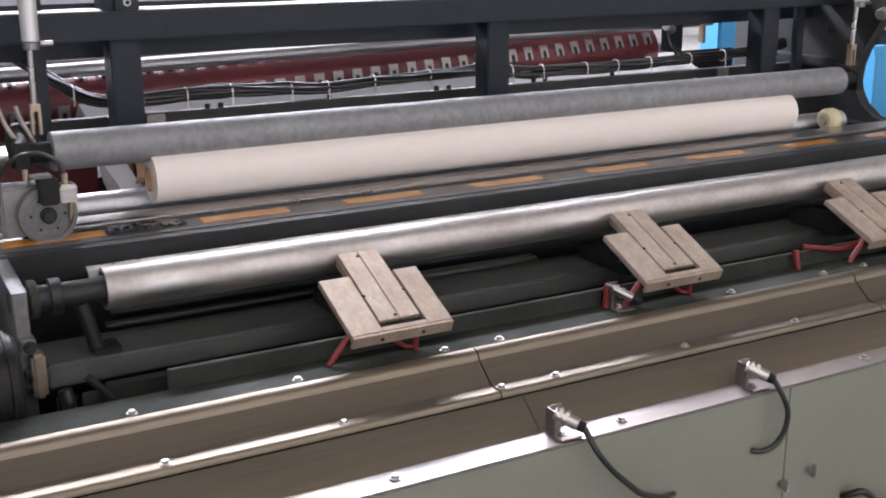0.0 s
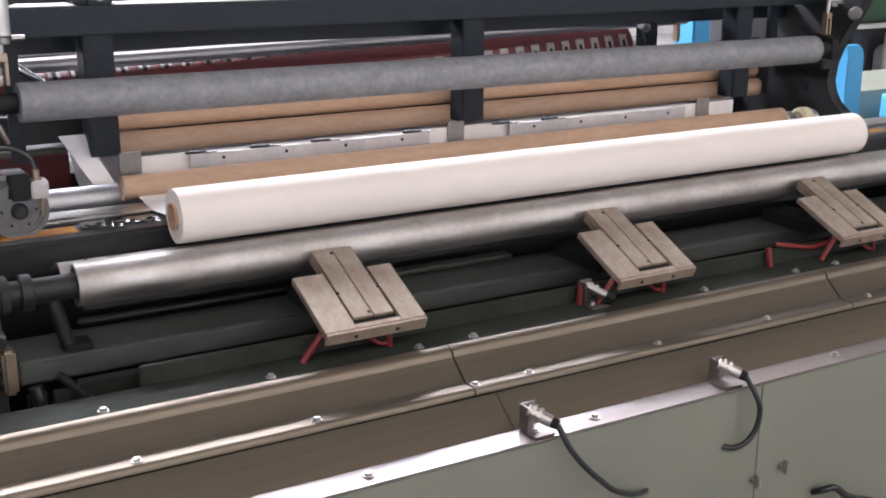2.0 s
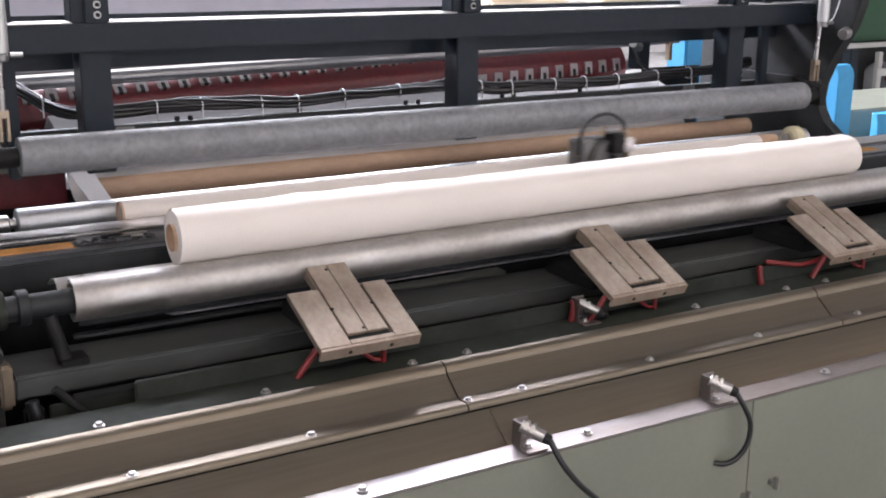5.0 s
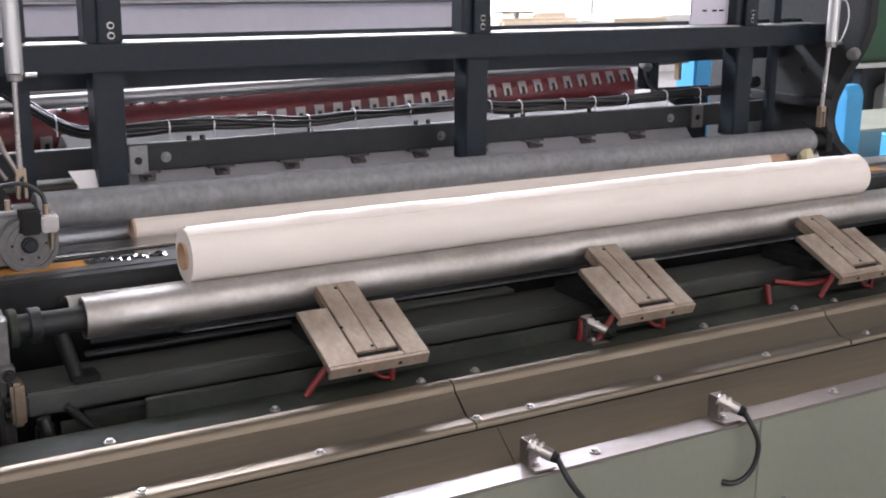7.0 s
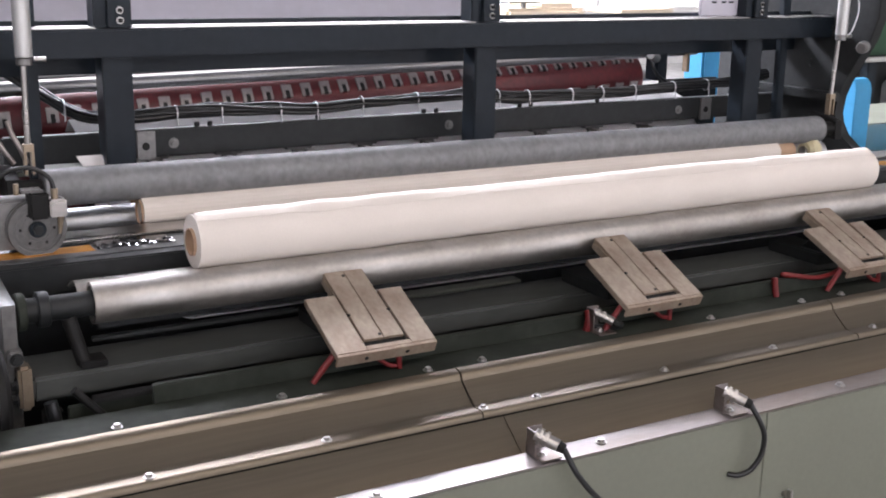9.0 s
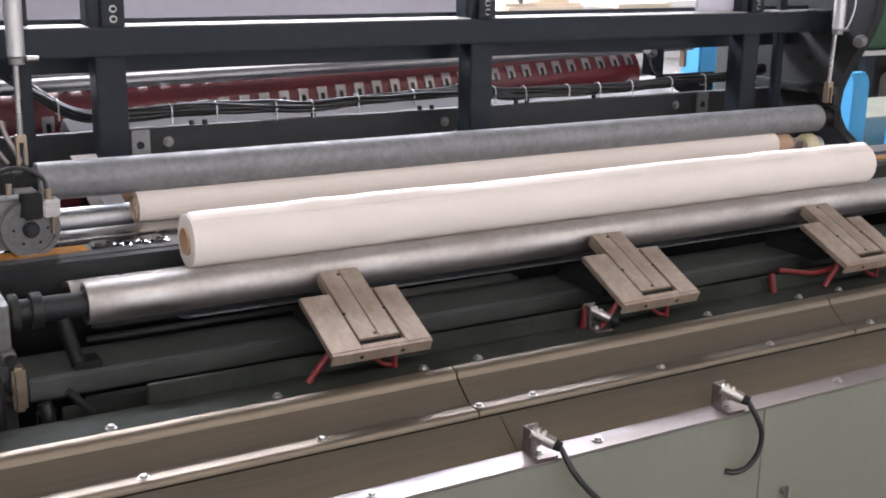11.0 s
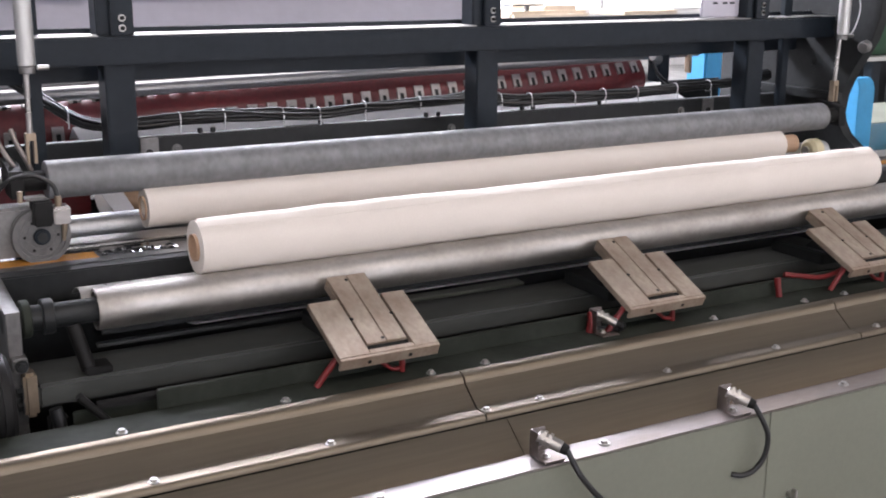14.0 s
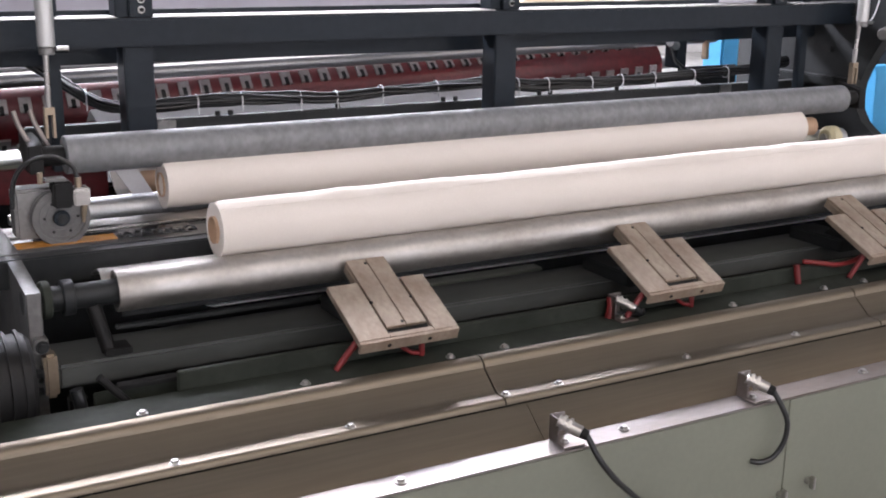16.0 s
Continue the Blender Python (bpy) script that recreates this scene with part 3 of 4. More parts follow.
def card_core(at, x0=0.676, x1=2.87):
    t = thing("card_core", at, "long brown card core tube", "core tube", "card cores")
    part("tube", pipe(x0, x1, at[1], at[2], R_CORE, R_CORE - 0.0022, 40), M["card"], t)
    return t


tail_sheet = thing("tail_sheet", (1.69, 2.43, 0.938), "loose white tissue sheet between log and core", "paper sheet")
part("sheet", sheet([(2.555, 0.9445), (2.50, 0.9375), (2.43, 0.938), (2.36, 0.946), (2.30, 0.960), (2.262, 0.975)], 0.712, 2.61, 0.0008), M["web"], tail_sheet)

core_upper = card_core((1.74, 2.845, 1.072))
core_lower = card_core((1.74, 2.82, 1.016))

winding = thing("winding_log", (1.69, LOG_Y, 0.948), "growing white tissue log winding on a card core", "paper log")
part("core", pipe(0.681, 2.735, LOG_Y, 0.948, R_CORE, R_CORE - 0.0022, 40), M["card"], winding, "brown card core")
STAVES = 24
STAVE_OBS = []
for i in range(STAVES):
    a0 = i * math.tau / STAVES
    half = math.pi / STAVES * 1.16
    bm = bmesh.new()
    rings = []
    for x in (0.686, 2.665):
        ring = [bm.verts.new((x, LOG_Y + R_LOG * math.cos(a0 + s * half / 3), 0.948 + R_LOG * math.sin(a0 + s * half / 3))) for s in range(-3, 4)]
        ring += [bm.verts.new((x, LOG_Y + 0.0262 * math.cos(a0 + s * half), 0.948 + 0.0262 * math.sin(a0 + s * half))) for s in (1, -1)]
        rings.append(ring)
    n = len(rings[0])
    for k in range(n):
        bm.faces.new((rings[0][k], rings[0][(k + 1) % n], rings[1][(k + 1) % n], rings[1][k]))
    bm.faces.new(rings[0][::-1])
    bm.faces.new(rings[1])
    STAVE_OBS.append((a0, part("paper_layer", bm, M["paper"], winding)))

TUBE_Y, TUBE_DOWN = 2.572, 1.078
tube = thing("riding_tube", (1.69, TUBE_Y, TUBE_DOWN), "long grey mottled riding tube between two lifting arms", "tube")
tube_shell = part("shell", rod((0.478, TUBE_Y, TUBE_DOWN), (2.868, TUBE_Y, TUBE_DOWN), 0.0422, seg=64, chamfer=0.002), M["felt"], tube)
for x0, x1 in ((0.42, 0.477), (2.869, 2.945)):
    part("stub_shaft", rod((x0, TUBE_Y, TUBE_DOWN), (x1, TUBE_Y, TUBE_DOWN), 0.022), M["rubber"], tube)
for x in (0.40, 2.925):
    part("arm", slab([(2.545, 1.045), (2.61, 1.045), (2.66, 1.08), (2.66, 1.12), (2.60, 1.115), (2.55, 1.105)], x, x + 0.03, None, 0.002), M["rubber"], tube)

# ---- frame above the bed ----
frame_t = thing("overhead_frame", (1.7, 2.75, 1.0), "charcoal painted steel frame hanging over the winding bed", "machine frame")
part("cross_beam", box(0.05, 3.05, 2.700, 2.800, 1.289, 1.354, 0.004), M["frame"], frame_t)
for x in (0.654, 1.664, 2.666):
    part("post", box(x, x + 0.070, 2.722, 2.790, 1.006, 1.2885, 0.003), M["frame"], frame_t)
    part("upper_post", box(x - 0.012, x + 0.075, 2.730, 2.79, 1.3545, 2.1, 0.003), M["frame"], frame_t)
    part("fixing_plate", box(x + 0.018, x + 0.072, 2.716, 2.7285, 1.355, 1.50, 0.002), M["frame"], frame_t)
    for z in (1.372, 1.395):
        part("bolt_washer", rod((x + 0.045, 2.716, z), (x + 0.045, 2.7135, z), 0.0085, seg=20), M["zinc"], frame_t)
        # black disc for the shaded socket in the bolt
        part("bolt_head", rod((x + 0.045, 2.7133, z), (x + 0.045, 2.708, z), 0.0050, seg=16), M["hole"], frame_t)
for x in (0.488, 2.86):
    part("side_post", box(x, x + 0.032, 2.765, 2.79, 1.00, 2.1, 0.003), M["frame"], frame_t)
# polished strips added to give the beam's top face its white glare
for a, b in ((0.06, 0.640), (0.732, 1.650), (1.742, 2.652), (2.745, 3.04)):
    part("top_strip", box(a, b, 2.702, 2.798, 1.3545, 1.3570, 0.0008), M["polish"], frame_t, "added polished strip that stands in for glare on the beam top")
# bar added to draw the dark gap between beam top and guard panel
part("back_lip", box(0.06, 3.04, 2.801, 2.808, 1.330, 1.3680, 0.001), M["frame"], frame_t, "added dark bar that stands in for the dark gap behind the beam")
part("rear_beam", box(0.05, 3.05, 2.86, 2.93, 1.236, 1.31, 0.004), M["frame"], frame_t)
low = thing("core_rail", (1.7, 2.89, 1.02), "black core feed rail with bolts and clamp brackets", "rail")
part("bar", box(0.45, 2.98, 2.878, 2.912, 1.022, 1.089, 0.003), M["black"], low)
part("rear_bar", box(0.45, 2.98, 2.913, 3.03, 1.013, 1.028, 0.002), M["black"], low)
part("end_screen", box(2.73, 3.0, 3.20, 3.21, 0.85, 1.11, 0.002), M["black"], low, "black screen behind the rail end")
for x in (0.862, 1.674, 2.54):
    bolt((x, 2.878, 1.053), (0, -1, 0), 0.009, low, True, M["alu"])
for x in (0.766, 2.627):
    part("clamp_plate", box(x, x + 0.047, 2.868, 2.8775, 1.016, 1.088, 0.002), M["alu"], low)
    dimple((x + 0.022, 2.868, 1.050), (0, -1, 0), 0.010, low)
for i in range(9):
    x = 0.80 + i * 0.205
    bm = box(x, x + 0.075, 2.97, 3.02, 0.996, 1.0125, 0.002)
    box(x + 0.022, x + 0.062, 2.975, 3.015, 0.974, 0.9958, 0.002, bm)
    part("finger_bracket", bm, M["alu"], low)
    part("finger", box(x + 0.026, x + 0.044, 2.93, 2.974, 0.984, 0.994, 0.001), M["strip"], low)

clip = thing("clip_plate", (1.7, 2.75, 0.96), "light grey core plate with steel bars and spring clips", "clip plate")
part("plate", box(0.765, 2.66, 2.7075, 2.7105, 0.925, 1.0035, 0.001), M["wall"], clip, "pale plain back plate")
for a, b in ((0.880, 1.545), (1.80, 2.45)):
    part("bar", box(a, b, 2.694, 2.704, 0.963, 0.999, 0.002), M["drum"], clip, "grey steel bar")
    for k in range(4):
        dimple((a + 0.085 + k * 0.165, 2.694, 0.985), (0, -1, 0), 0.0045, clip)
for x in (0.712, 1.605, 2.50):
    bm = box(x, x + 0.052, 2.700, 2.704, 0.966, 1.018, 0.001)
    box(x, x + 0.052, 2.680, 2.7035, 0.961, 0.9655, 0.001, bm)
    part("end_bracket", bm, M["alu"], clip, "bare steel angle bracket")
SPRING = []
for k in range(6):
    x = 0.872 + 0.165 * k + (0.10 if k > 2 else 0.0) + (0.12 if k > 3 else 0.0)
    SPRING.append(part("spring_clip", box(x, x + 0.050, 2.694, 2.7065, 0.9995, 1.006, 0.001), M["frame"], clip, "dark spring clip"))
    for d in (0.055, 0.068):
        bm = box(-0.003, 0.003, -0.012, 0.012, 0, 0.003, 0)
        bmesh.ops.transform(bm, matrix=pose(x + d, 2.699, 0.9996, 0, 0, 40), verts=bm.verts)
        SPRING.append(part("clip_wire", bm, M["strip"], clip))
bundle = thing("cable_bundle", (1.7, 2.83, 1.12), "black cable bundle with white ties along the rail", "cable bundle")
BX = (0.46, 0.554, 0.618, 0.667, 0.767, 0.914, 1.068, 1.23, 1.40, 1.58, 1.73, 1.89, 2.10, 2.43, 2.77, 2.95)
BZ = (1.250, 1.184, 1.139, 1.118, 1.119, 1.128, 1.124, 1.115, 1.126, 1.130, 1.138, 1.122, 1.118, 1.121, 1.129, 1.150)
for k in range(9):
    rnd = random.Random(k)
    pts = []
    loose = 0.010 if k < 7 else 0.017
    for j in range(30):
        x = 0.46 + j * (2.95 - 0.46) / 29
        a = k * math.tau / 7 + 0.22 * j
        pts.append((x, 2.905 + loose * math.cos(a) + rnd.uniform(-0.003, 0.003), float(np.interp(x, BX, BZ)) + loose * math.sin(a) + rnd.uniform(-0.003, 0.003)))
    part("cable", wire(pts, 0.0056 if k < 6 else 0.0038, 8, 3), M["cable"], bundle)
rnd = random.Random(11)
for j in range(17):
    x = 0.60 + j * 0.138 + rnd.uniform(-0.03, 0.03)
    z = float(np.interp(x, BX, BZ))
    bm = pipe(x, x + 0.0035, 2.905, z, 0.0195, 0.0180, 16)
    tip = 0.012 + 0.016 * rnd.random()
    box(x, x + 0.003, 2.884, 2.886, z - 0.012 - tip, z - 0.012, 0, bm)
    part("tie", bm, M["tie"], bundle, "white cable tie")
for x in (0.93, 0.965, 1.27, 1.60, 1.64, 1.93, 1.97, 2.22):
    part("cable_foot", rod((x, 2.895, 1.0892), (x, 2.895, 1.101), 0.007, seg=12, chamfer=0.0015), M["cable"], bundle, "small black cable foot")

# ---- perforator and rollers behind ----
RA, RB = Vector((0.10, 3.30, 1.046)), Vector((2.665, 3.30, 1.1138))
red_roll = thing("perforator_roll", tuple((RA + RB) / 2), "red painted perforator roll with rows of steel clamps", "roll")
part("body", rod(RA, RB, 0.088, seg=64, chamfer=0.003), M["red"], red_roll)
axis = (RB - RA).normalized()
u = axis.cross(Vector((0, 0, 1))).normalized()
w = u.cross(axis)
for row in range(5):
    for k in range(41):
        s = 0.04 + k * 0.062
        a = row * math.tau / 5 + 0.42 + (s - 1.65) * 0.30
        c = RA + axis * s
        out = u * math.cos(a) + w * math.sin(a)
        side = axis.cross(out)
        rot = Matrix((axis, side, out)).transposed().to_4x4()
        m = Matrix.Translation(c + out * 0.0885) @ rot
        bm = box(-0.016, 0.016, -0.021, 0.021, -0.004, 0.004, 0.001)
        bmesh.ops.transform(bm, matrix=m, verts=bm.verts)
        clamp = part("clamp", bm, M["clamp"], red_roll)
        bm = box(-0.006, 0.006, -0.002, 0.0215, -0.003, 0.0046, 0)
        bmesh.ops.transform(bm, matrix=m, verts=bm.verts)
        part("slot", bm, M["hole"], clamp, "dark slot")
part("journal", rod(RB, RB + axis * 0.10, 0.022), M["zinc"], red_roll)
for y, z, r in ((3.17, 1.182, 0.0165), (3.20, 1.208, 0.006)):
    roll = thing("guide_roller", (1.45, y, z - r), "slim grey steel web guide roller", "roller", "web guide rollers")
    part("shell", rod((0.05, y, z - 0.022), (2.86, y, z + 0.030), r, seg=32, chamfer=0.002), M["dimroll"], roll)
    part("journal", rod((2.8605, y, z + 0.030), (2.90, y, z + 0.0307), r * 0.5, seg=16), M["zinc"], roll)
bracket = thing("roller_bracket", (2.8, 3.2, 1.08), "dark steel bearing bracket of the web rollers", "bracket")
part("arm", box(2.625, 2.675, 3.10, 3.16, 1.12, 1.33, 0.004), M["frame"], bracket)
part("knob", rod((2.580, 3.08, 1.212), (2.624, 3.10, 1.196), 0.016, chamfer=0.003), M["alu"], bracket)
part("end_plate", box(2.800, 2.812, 3.14, 3.17, 1.14, 1.215, 0.003), M["copper"], bracket, "worn beige end plate")
part("hose", wire([(2.585, 3.08, 1.19), (2.60, 3.07, 1.15), (2.64, 3.06, 1.12), (2.70, 3.04, 1.09)], 0.006, 10), M["cable"], bracket, "black hose")
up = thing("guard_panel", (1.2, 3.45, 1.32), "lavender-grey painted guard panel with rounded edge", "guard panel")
# the top part above 1.412 is unseen, added to shade the perforator roll
part("sheet", sheet([(3.42, 1.322), (3.45, 1.36), (3.50, 1.412), (3.53, 1.60)], -0.6, 2.10, 0.002), M["lavender"], up)
part("edge_bar", rod((-0.6, 3.415, 1.320), (2.10, 3.415, 1.320), 0.006, seg=16), M["strip"], up, "bright metal edge bar")
part("ledge", rod((-0.6, 3.466, 1.418), (2.10, 3.466, 1.418), 0.009, seg=20), M["dimroll"], up, "grey steel pipe across the panel")
solid("upper_rail", box(-0.7, 2.6, 3.34, 3.40, 1.275, 1.318, 0.003), M["frame"], "dark painted steel rail under the web", "rail")

# ---- side frames, blue stands, cylinders ----
SIDE = [(2.52, 1.75), (2.52, 1.36), (2.545, 1.288), (2.592, 1.214), (2.632, 1.15), (2.652, 1.10), (2.659, 1.044), (2.650, 1.012), (2.625, 0.975), (2.57, 0.938), (2.466, 0.924), (2.33, 0.92), (2.33, 0.3), (3.08, 0.3), (3.08, 1.75)]
side = thing("machine_side", (3.04, 2.7, 0.3), "black steel machine side frame with curved edge", "machine frame", "side frames")
part("plate", slab(SIDE, 3.02, 3.06, None, 0.003), M["black"], side)
part("rear_web", box(3.0605, 3.30, 3.068, 3.085, 0.60, 1.198, 0.003), M["black"], side)
part("brace", box(2.975, 3.0195, 2.64, 3.05, 1.085, 1.115, 0.004), M["black"], side)
part("base_flange", box(2.96, 3.0195, 2.34, 2.66, 0.905, 0.922, 0.003), M["black"], side)
for y, z in ((2.40, 0.98 - 0.08), (2.75, 1.02), (2.78, 1.20), (2.70, 1.32)):
    bolt((3.02, y, z), (-1, 0, 0), 0.009, side, True, M["black"])
LEFT = [(2.10, 0.30), (2.10, 0.912), (2.42, 0.938), (2.60, 0.94), (2.60, 0.30)]
solid("end_plate", slab(LEFT, 0.300, 0.3265, None, 0.002), M["guard"], "thick milled steel end plate of the machine", "machine frame")
# plate extended back to hide the bright hall at the far left
solid("machine_side", slab([(2.66, 0.30), (2.66, 1.75), (3.35, 1.75), (3.35, 0.30)], 0.20, 0.24, None, 0.003), M["black"], "black steel machine side frame behind the end plate", "machine frame", "side frames")
col = thing("blue_stand", (3.3, 3.6, 0), "sky-blue painted square steel machine stand", "machine stand")
part("column", box(3.203, 3.295, 3.50, 3.615, 0, 1.25, 0.008), M["blue"], col)
guard = thing("blue_guard", (3.58, 3.05, 0), "sky-blue painted rounded side guard", "machine guard")
prof = [(3.0, 0.0), (3.0, 1.06), (3.008, 1.085), (3.025, 1.10), (3.045, 1.102), (3.07, 1.08), (3.095, 1.01), (3.105, 0.96), (3.095, 0.89), (3.07, 0.83), (3.05, 0.80), (3.04, 0.0)]
part("plate", slab(prof, 3.518, 3.605, None, 0.004), M["blue"], guard)
solid("side_cabinet", box(4.12, 5.2, 3.45, 3.95, 0, 0.835, 0.006), M["green"], "grey-green painted machine cabinet beside the blue guard", "cabinet")
blue_panel = thing("sloping_guard", (4.26, 3.31, 0), "sky-blue painted sloping machine guard", "machine guard")
part("plate", slab([(3.26, 0), (3.30, 0.80), (3.312, 0.835), (3.34, 0.84), (3.36, 0)], 4.145, 4.40, None, 0.004), M["blue"], blue_panel)
rear = thing("rear_machine", (6.2, 4.8, 0), "deep green machine body on a dark base with pale rail", "machine")
part("body", box(5.12, 7.6, 4.42, 5.4, 1.02, 1.58, 0.02), M["machine_green"], rear)
part("base", box(5.0, 7.6, 4.55, 5.4, 0, 1.0195, 0.01), M["black"], rear, "dark steel base")
part("rail", box(4.9, 7.6, 4.36, 4.415, 0.990, 1.014, 0.004), M["dull"], rear, "pale flat rail")
for x in (5.22, 5.62, 6.1):
    part("post", box(x, x + 0.07, 4.38, 4.44, 0, 0.9895, 0.004), M["frame"], rear)
part("mount", box(5.44, 5.475, 4.37, 4.40, 0.66, 0.96, 0.003), M["dull"], rear, "pale upright mount")
part("mount_arm", box(5.40, 5.60, 4.34, 4.369, 0.83, 0.87, 0.003), M["dull"], rear)
part("valve", box(5.50, 5.58, 4.33, 4.3695, 0.80, 0.829, 0.004), M["red"], rear, "red valve")
part("drum", rod((5.55, 4.46, 0.78), (7.2, 4.46, 0.78), 0.11, seg=32, chamfer=0.006), M["wall_grey"], rear, "grey roll behind the mount")
pack = thing("packing_machine", (5.6, 8.3, 0), "cream painted machine standing before the windows", "machine")
part("base", box(5.20, 6.0, 8.0, 8.6, 0, 1.09, 0.03), M["cream_paint"], pack)
part("hood", slab([(8.05, 1.0905), (8.05, 1.13), (8.20, 1.17), (8.55, 1.17), (8.55, 1.0905)], 5.55, 5.90, None, 0.02), M["cream_paint"], pack)
part("rail", box(5.15, 5.54, 8.02, 8.06, 1.13, 1.145, 0.004), M["alu"], pack)
part("upright", box(5.36, 5.39, 8.02, 8.06, 1.0905, 1.1295, 0.003), M["alu"], pack)
part("tray", box(6.35, 6.95, 8.0, 8.5, 1.03, 1.075, 0.01), M["cream_paint"], pack)
part("tray_leg", box(6.6, 6.68, 8.2, 8.3, 0, 1.0295, 0.005), M["cream_paint"], pack)
solid("clamp_knob", rod((3.00, 2.545, 1.272), (2.97, 2.535, 1.268), 0.019, seg=28, chamfer=0.004), M["alu"], "worn grey clamp knob on the side frame", "knob")
part("cover_plate", box(2.50, 2.665, 2.765, 2.775, 1.358, 1.46, 0.004), M["lavender"], frame_t, "pale grey metal cover plate")
for x in (2.545, 2.585, 2.615):
    part("mark", box(x, x + 0.020, 2.7642, 2.7649, 1.398, 1.404, 0), M["frame"], frame_t, "dark printed bar")

CYL = []
for x, lean in ((0.461, -0.005), (2.948, -0.018)):
    c = thing("air_cylinder", (x, 2.60, 1.08), "pneumatic lifting cylinder with chrome rod", "cylinder", "lifting cylinders")
    part("barrel", rod((x, 2.60, 1.305), (x, 2.60, 1.85), 0.0185, seg=32, chamfer=0.002), M["cylinder"], c)
    part("end_cap", rod((x, 2.60, 1.288), (x, 2.60, 1.3045), 0.017, seg=24, chamfer=0.002), M["alu"], c)
    part("fitting", rod((x + 0.02, 2.60, 1.30), (x + 0.045, 2.60, 1.30), 0.006, seg=12), M["zinc"], c)
    rod_ob = part("rod", rod((x + lean, 2.60, 1.14), (x, 2.60, 1.50), 0.0065, seg=20), M["polish"], c, "chrome piston rod")
    fx = x + lean
    bm = box(fx - 0.011, fx - 0.005, 2.59, 2.61, 1.075, 1.125, 0.001)
    box(fx + 0.005, fx + 0.011, 2.59, 2.61, 1.075, 1.125, 0.001, bm)
    box(fx - 0.011, fx + 0.011, 2.59, 2.61, 1.1255, 1.142, 0.001, bm)
    part("clevis", bm, M["copper"], rod_ob, "dull brass clevis")
    CYL.append(rod_ob)

for k in range(2):
    d = 0.035 * k
    solid("cable_guide", wire([(0.385 + d, 2.62, 1.168), (0.392 + d, 2.61, 1.14), (0.405 + d, 2.60, 1.11), (0.425 + d * 0.8, 2.60, 1.078)], 0.006, 10), M["strip"], "bright curved metal cable guide", "cable guide", "cable guides")

def thin_wire(pts, material, label):
    return solid("thin_wire", wire(pts, 0.0022, 8), material, label, "wire", "thin wires")


thin_wire([(2.958, 2.60, 1.44), (2.990, 2.59, 1.43), (3.000, 2.585, 1.38), (2.985, 2.59, 1.32), (2.972, 2.60, 1.30)], M["tie"], "thin pale air line on the lifting cylinder")
thin_wire([(2.78, 2.83, 1.27), (2.83, 2.85, 1.255), (2.86, 2.86, 1.20), (2.84, 2.86, 1.14), (2.80, 2.85, 1.12)], M["tie"], "thin pale sensor wire beside the frame post")
thin_wire([(2.86, 2.88, 1.20), (2.92, 2.90, 1.24), (2.97, 2.92, 1.30)], M["cable"], "thin black wire behind the frame post")
side_box = thing("valve_block", (2.83, 2.86, 1.10), "small grey valve block with fittings", "valve")
part("body", box(2.80, 2.85, 2.845, 2.875, 1.098, 1.135, 0.003), M["frame"], side_box)
for k in range(3):
    part("fitting", rod((2.805 + 0.016 * k, 2.845, 1.118), (2.805 + 0.016 * k, 2.828, 1.118), 0.005, seg=10), M["zinc"], side_box)

# ---- the cross-cut carriage ----
SAW = Vector((0.4226, 2.38, 0.983))
saw = thing("cutter_carriage", tuple(SAW), "cast aluminium cutter carriage with round guard and hose", "cutter")
sx, sy, sz = SAW
part("body", box(sx - 0.085, sx + 0.02, sy + 0.012, sy + 0.075, sz - 0.045, sz + 0.058, 0.006), M["alu"], saw)
part("disc", rod((sx, sy + 0.010, sz), (sx, sy - 0.008, sz), 0.0590, seg=48, chamfer=0.003), M["guard"], saw)
part("disc_rim", pipe(-0.004, 0.004, 0, 0, 0.0570, 0.048, 48), M["guard"], None)
rim = bpy.data.objects["disc_rim"]
rim.parent = saw
rim.matrix_basis = pose(0, -0.010, 0, 0, 0, 90)
part("hub", rod((sx, sy - 0.0085, sz), (sx, sy - 0.018, sz), 0.0165, seg=32, chamfer=0.002), M["frame"], saw, "dark hub")
for r_out, r_in in ((0.0300, 0.0255), (0.0430, 0.0405)):
    ring = part("disc_groove", pipe(-0.0012, 0.0012, 0, 0, r_out, r_in, 40), M["guard"], None)
    ring.parent = saw
    ring.matrix_basis = pose(0, -0.0088, 0, 0, 0, 90)
part("hub_nut", rod((sx, sy - 0.0185, sz), (sx, sy - 0.024, sz), 0.011, seg=6), M["black"], saw)
for k in range(6):
    a = k * math.tau / 6
    dimple((sx + 0.033 * math.cos(a), sy - 0.0085, sz + 0.033 * math.sin(a)), (0, -1, 0), 0.003, saw)
part("motor", box(sx - 0.016, sx + 0.022, sy - 0.035, sy + 0.010, sz + 0.024, sz + 0.078, 0.004), M["rubber"], saw, "black motor block")
part("motor_plate", box(sx - 0.030, sx + 0.012, sy - 0.030, sy + 0.005, sz + 0.0782, sz + 0.084, 0.002), M["guard"], saw)
part("brass_fitting", rod((sx - 0.036, sy - 0.012, sz + 0.074), (sx - 0.036, sy - 0.012, sz + 0.096), 0.0055, seg=12), M["copper"], saw, "small brass fitting")
part("coupling", box(sx + 0.023, sx + 0.056, sy - 0.034, sy + 0.003, sz + 0.026, sz + 0.062, 0.003), M["polish"], saw, "bright steel valve block")
part("fitting", rod((sx + 0.036, sy - 0.016, sz + 0.062), (sx + 0.036, sy - 0.016, sz + 0.082), 0.007, seg=12), M["copper"], saw)
part("nozzle", rod((sx + 0.046, sy - 0.016, sz + 0.026), (sx + 0.042, sy - 0.016, sz - 0.012), 0.007, 0.003, seg=12), M["copper"], saw)
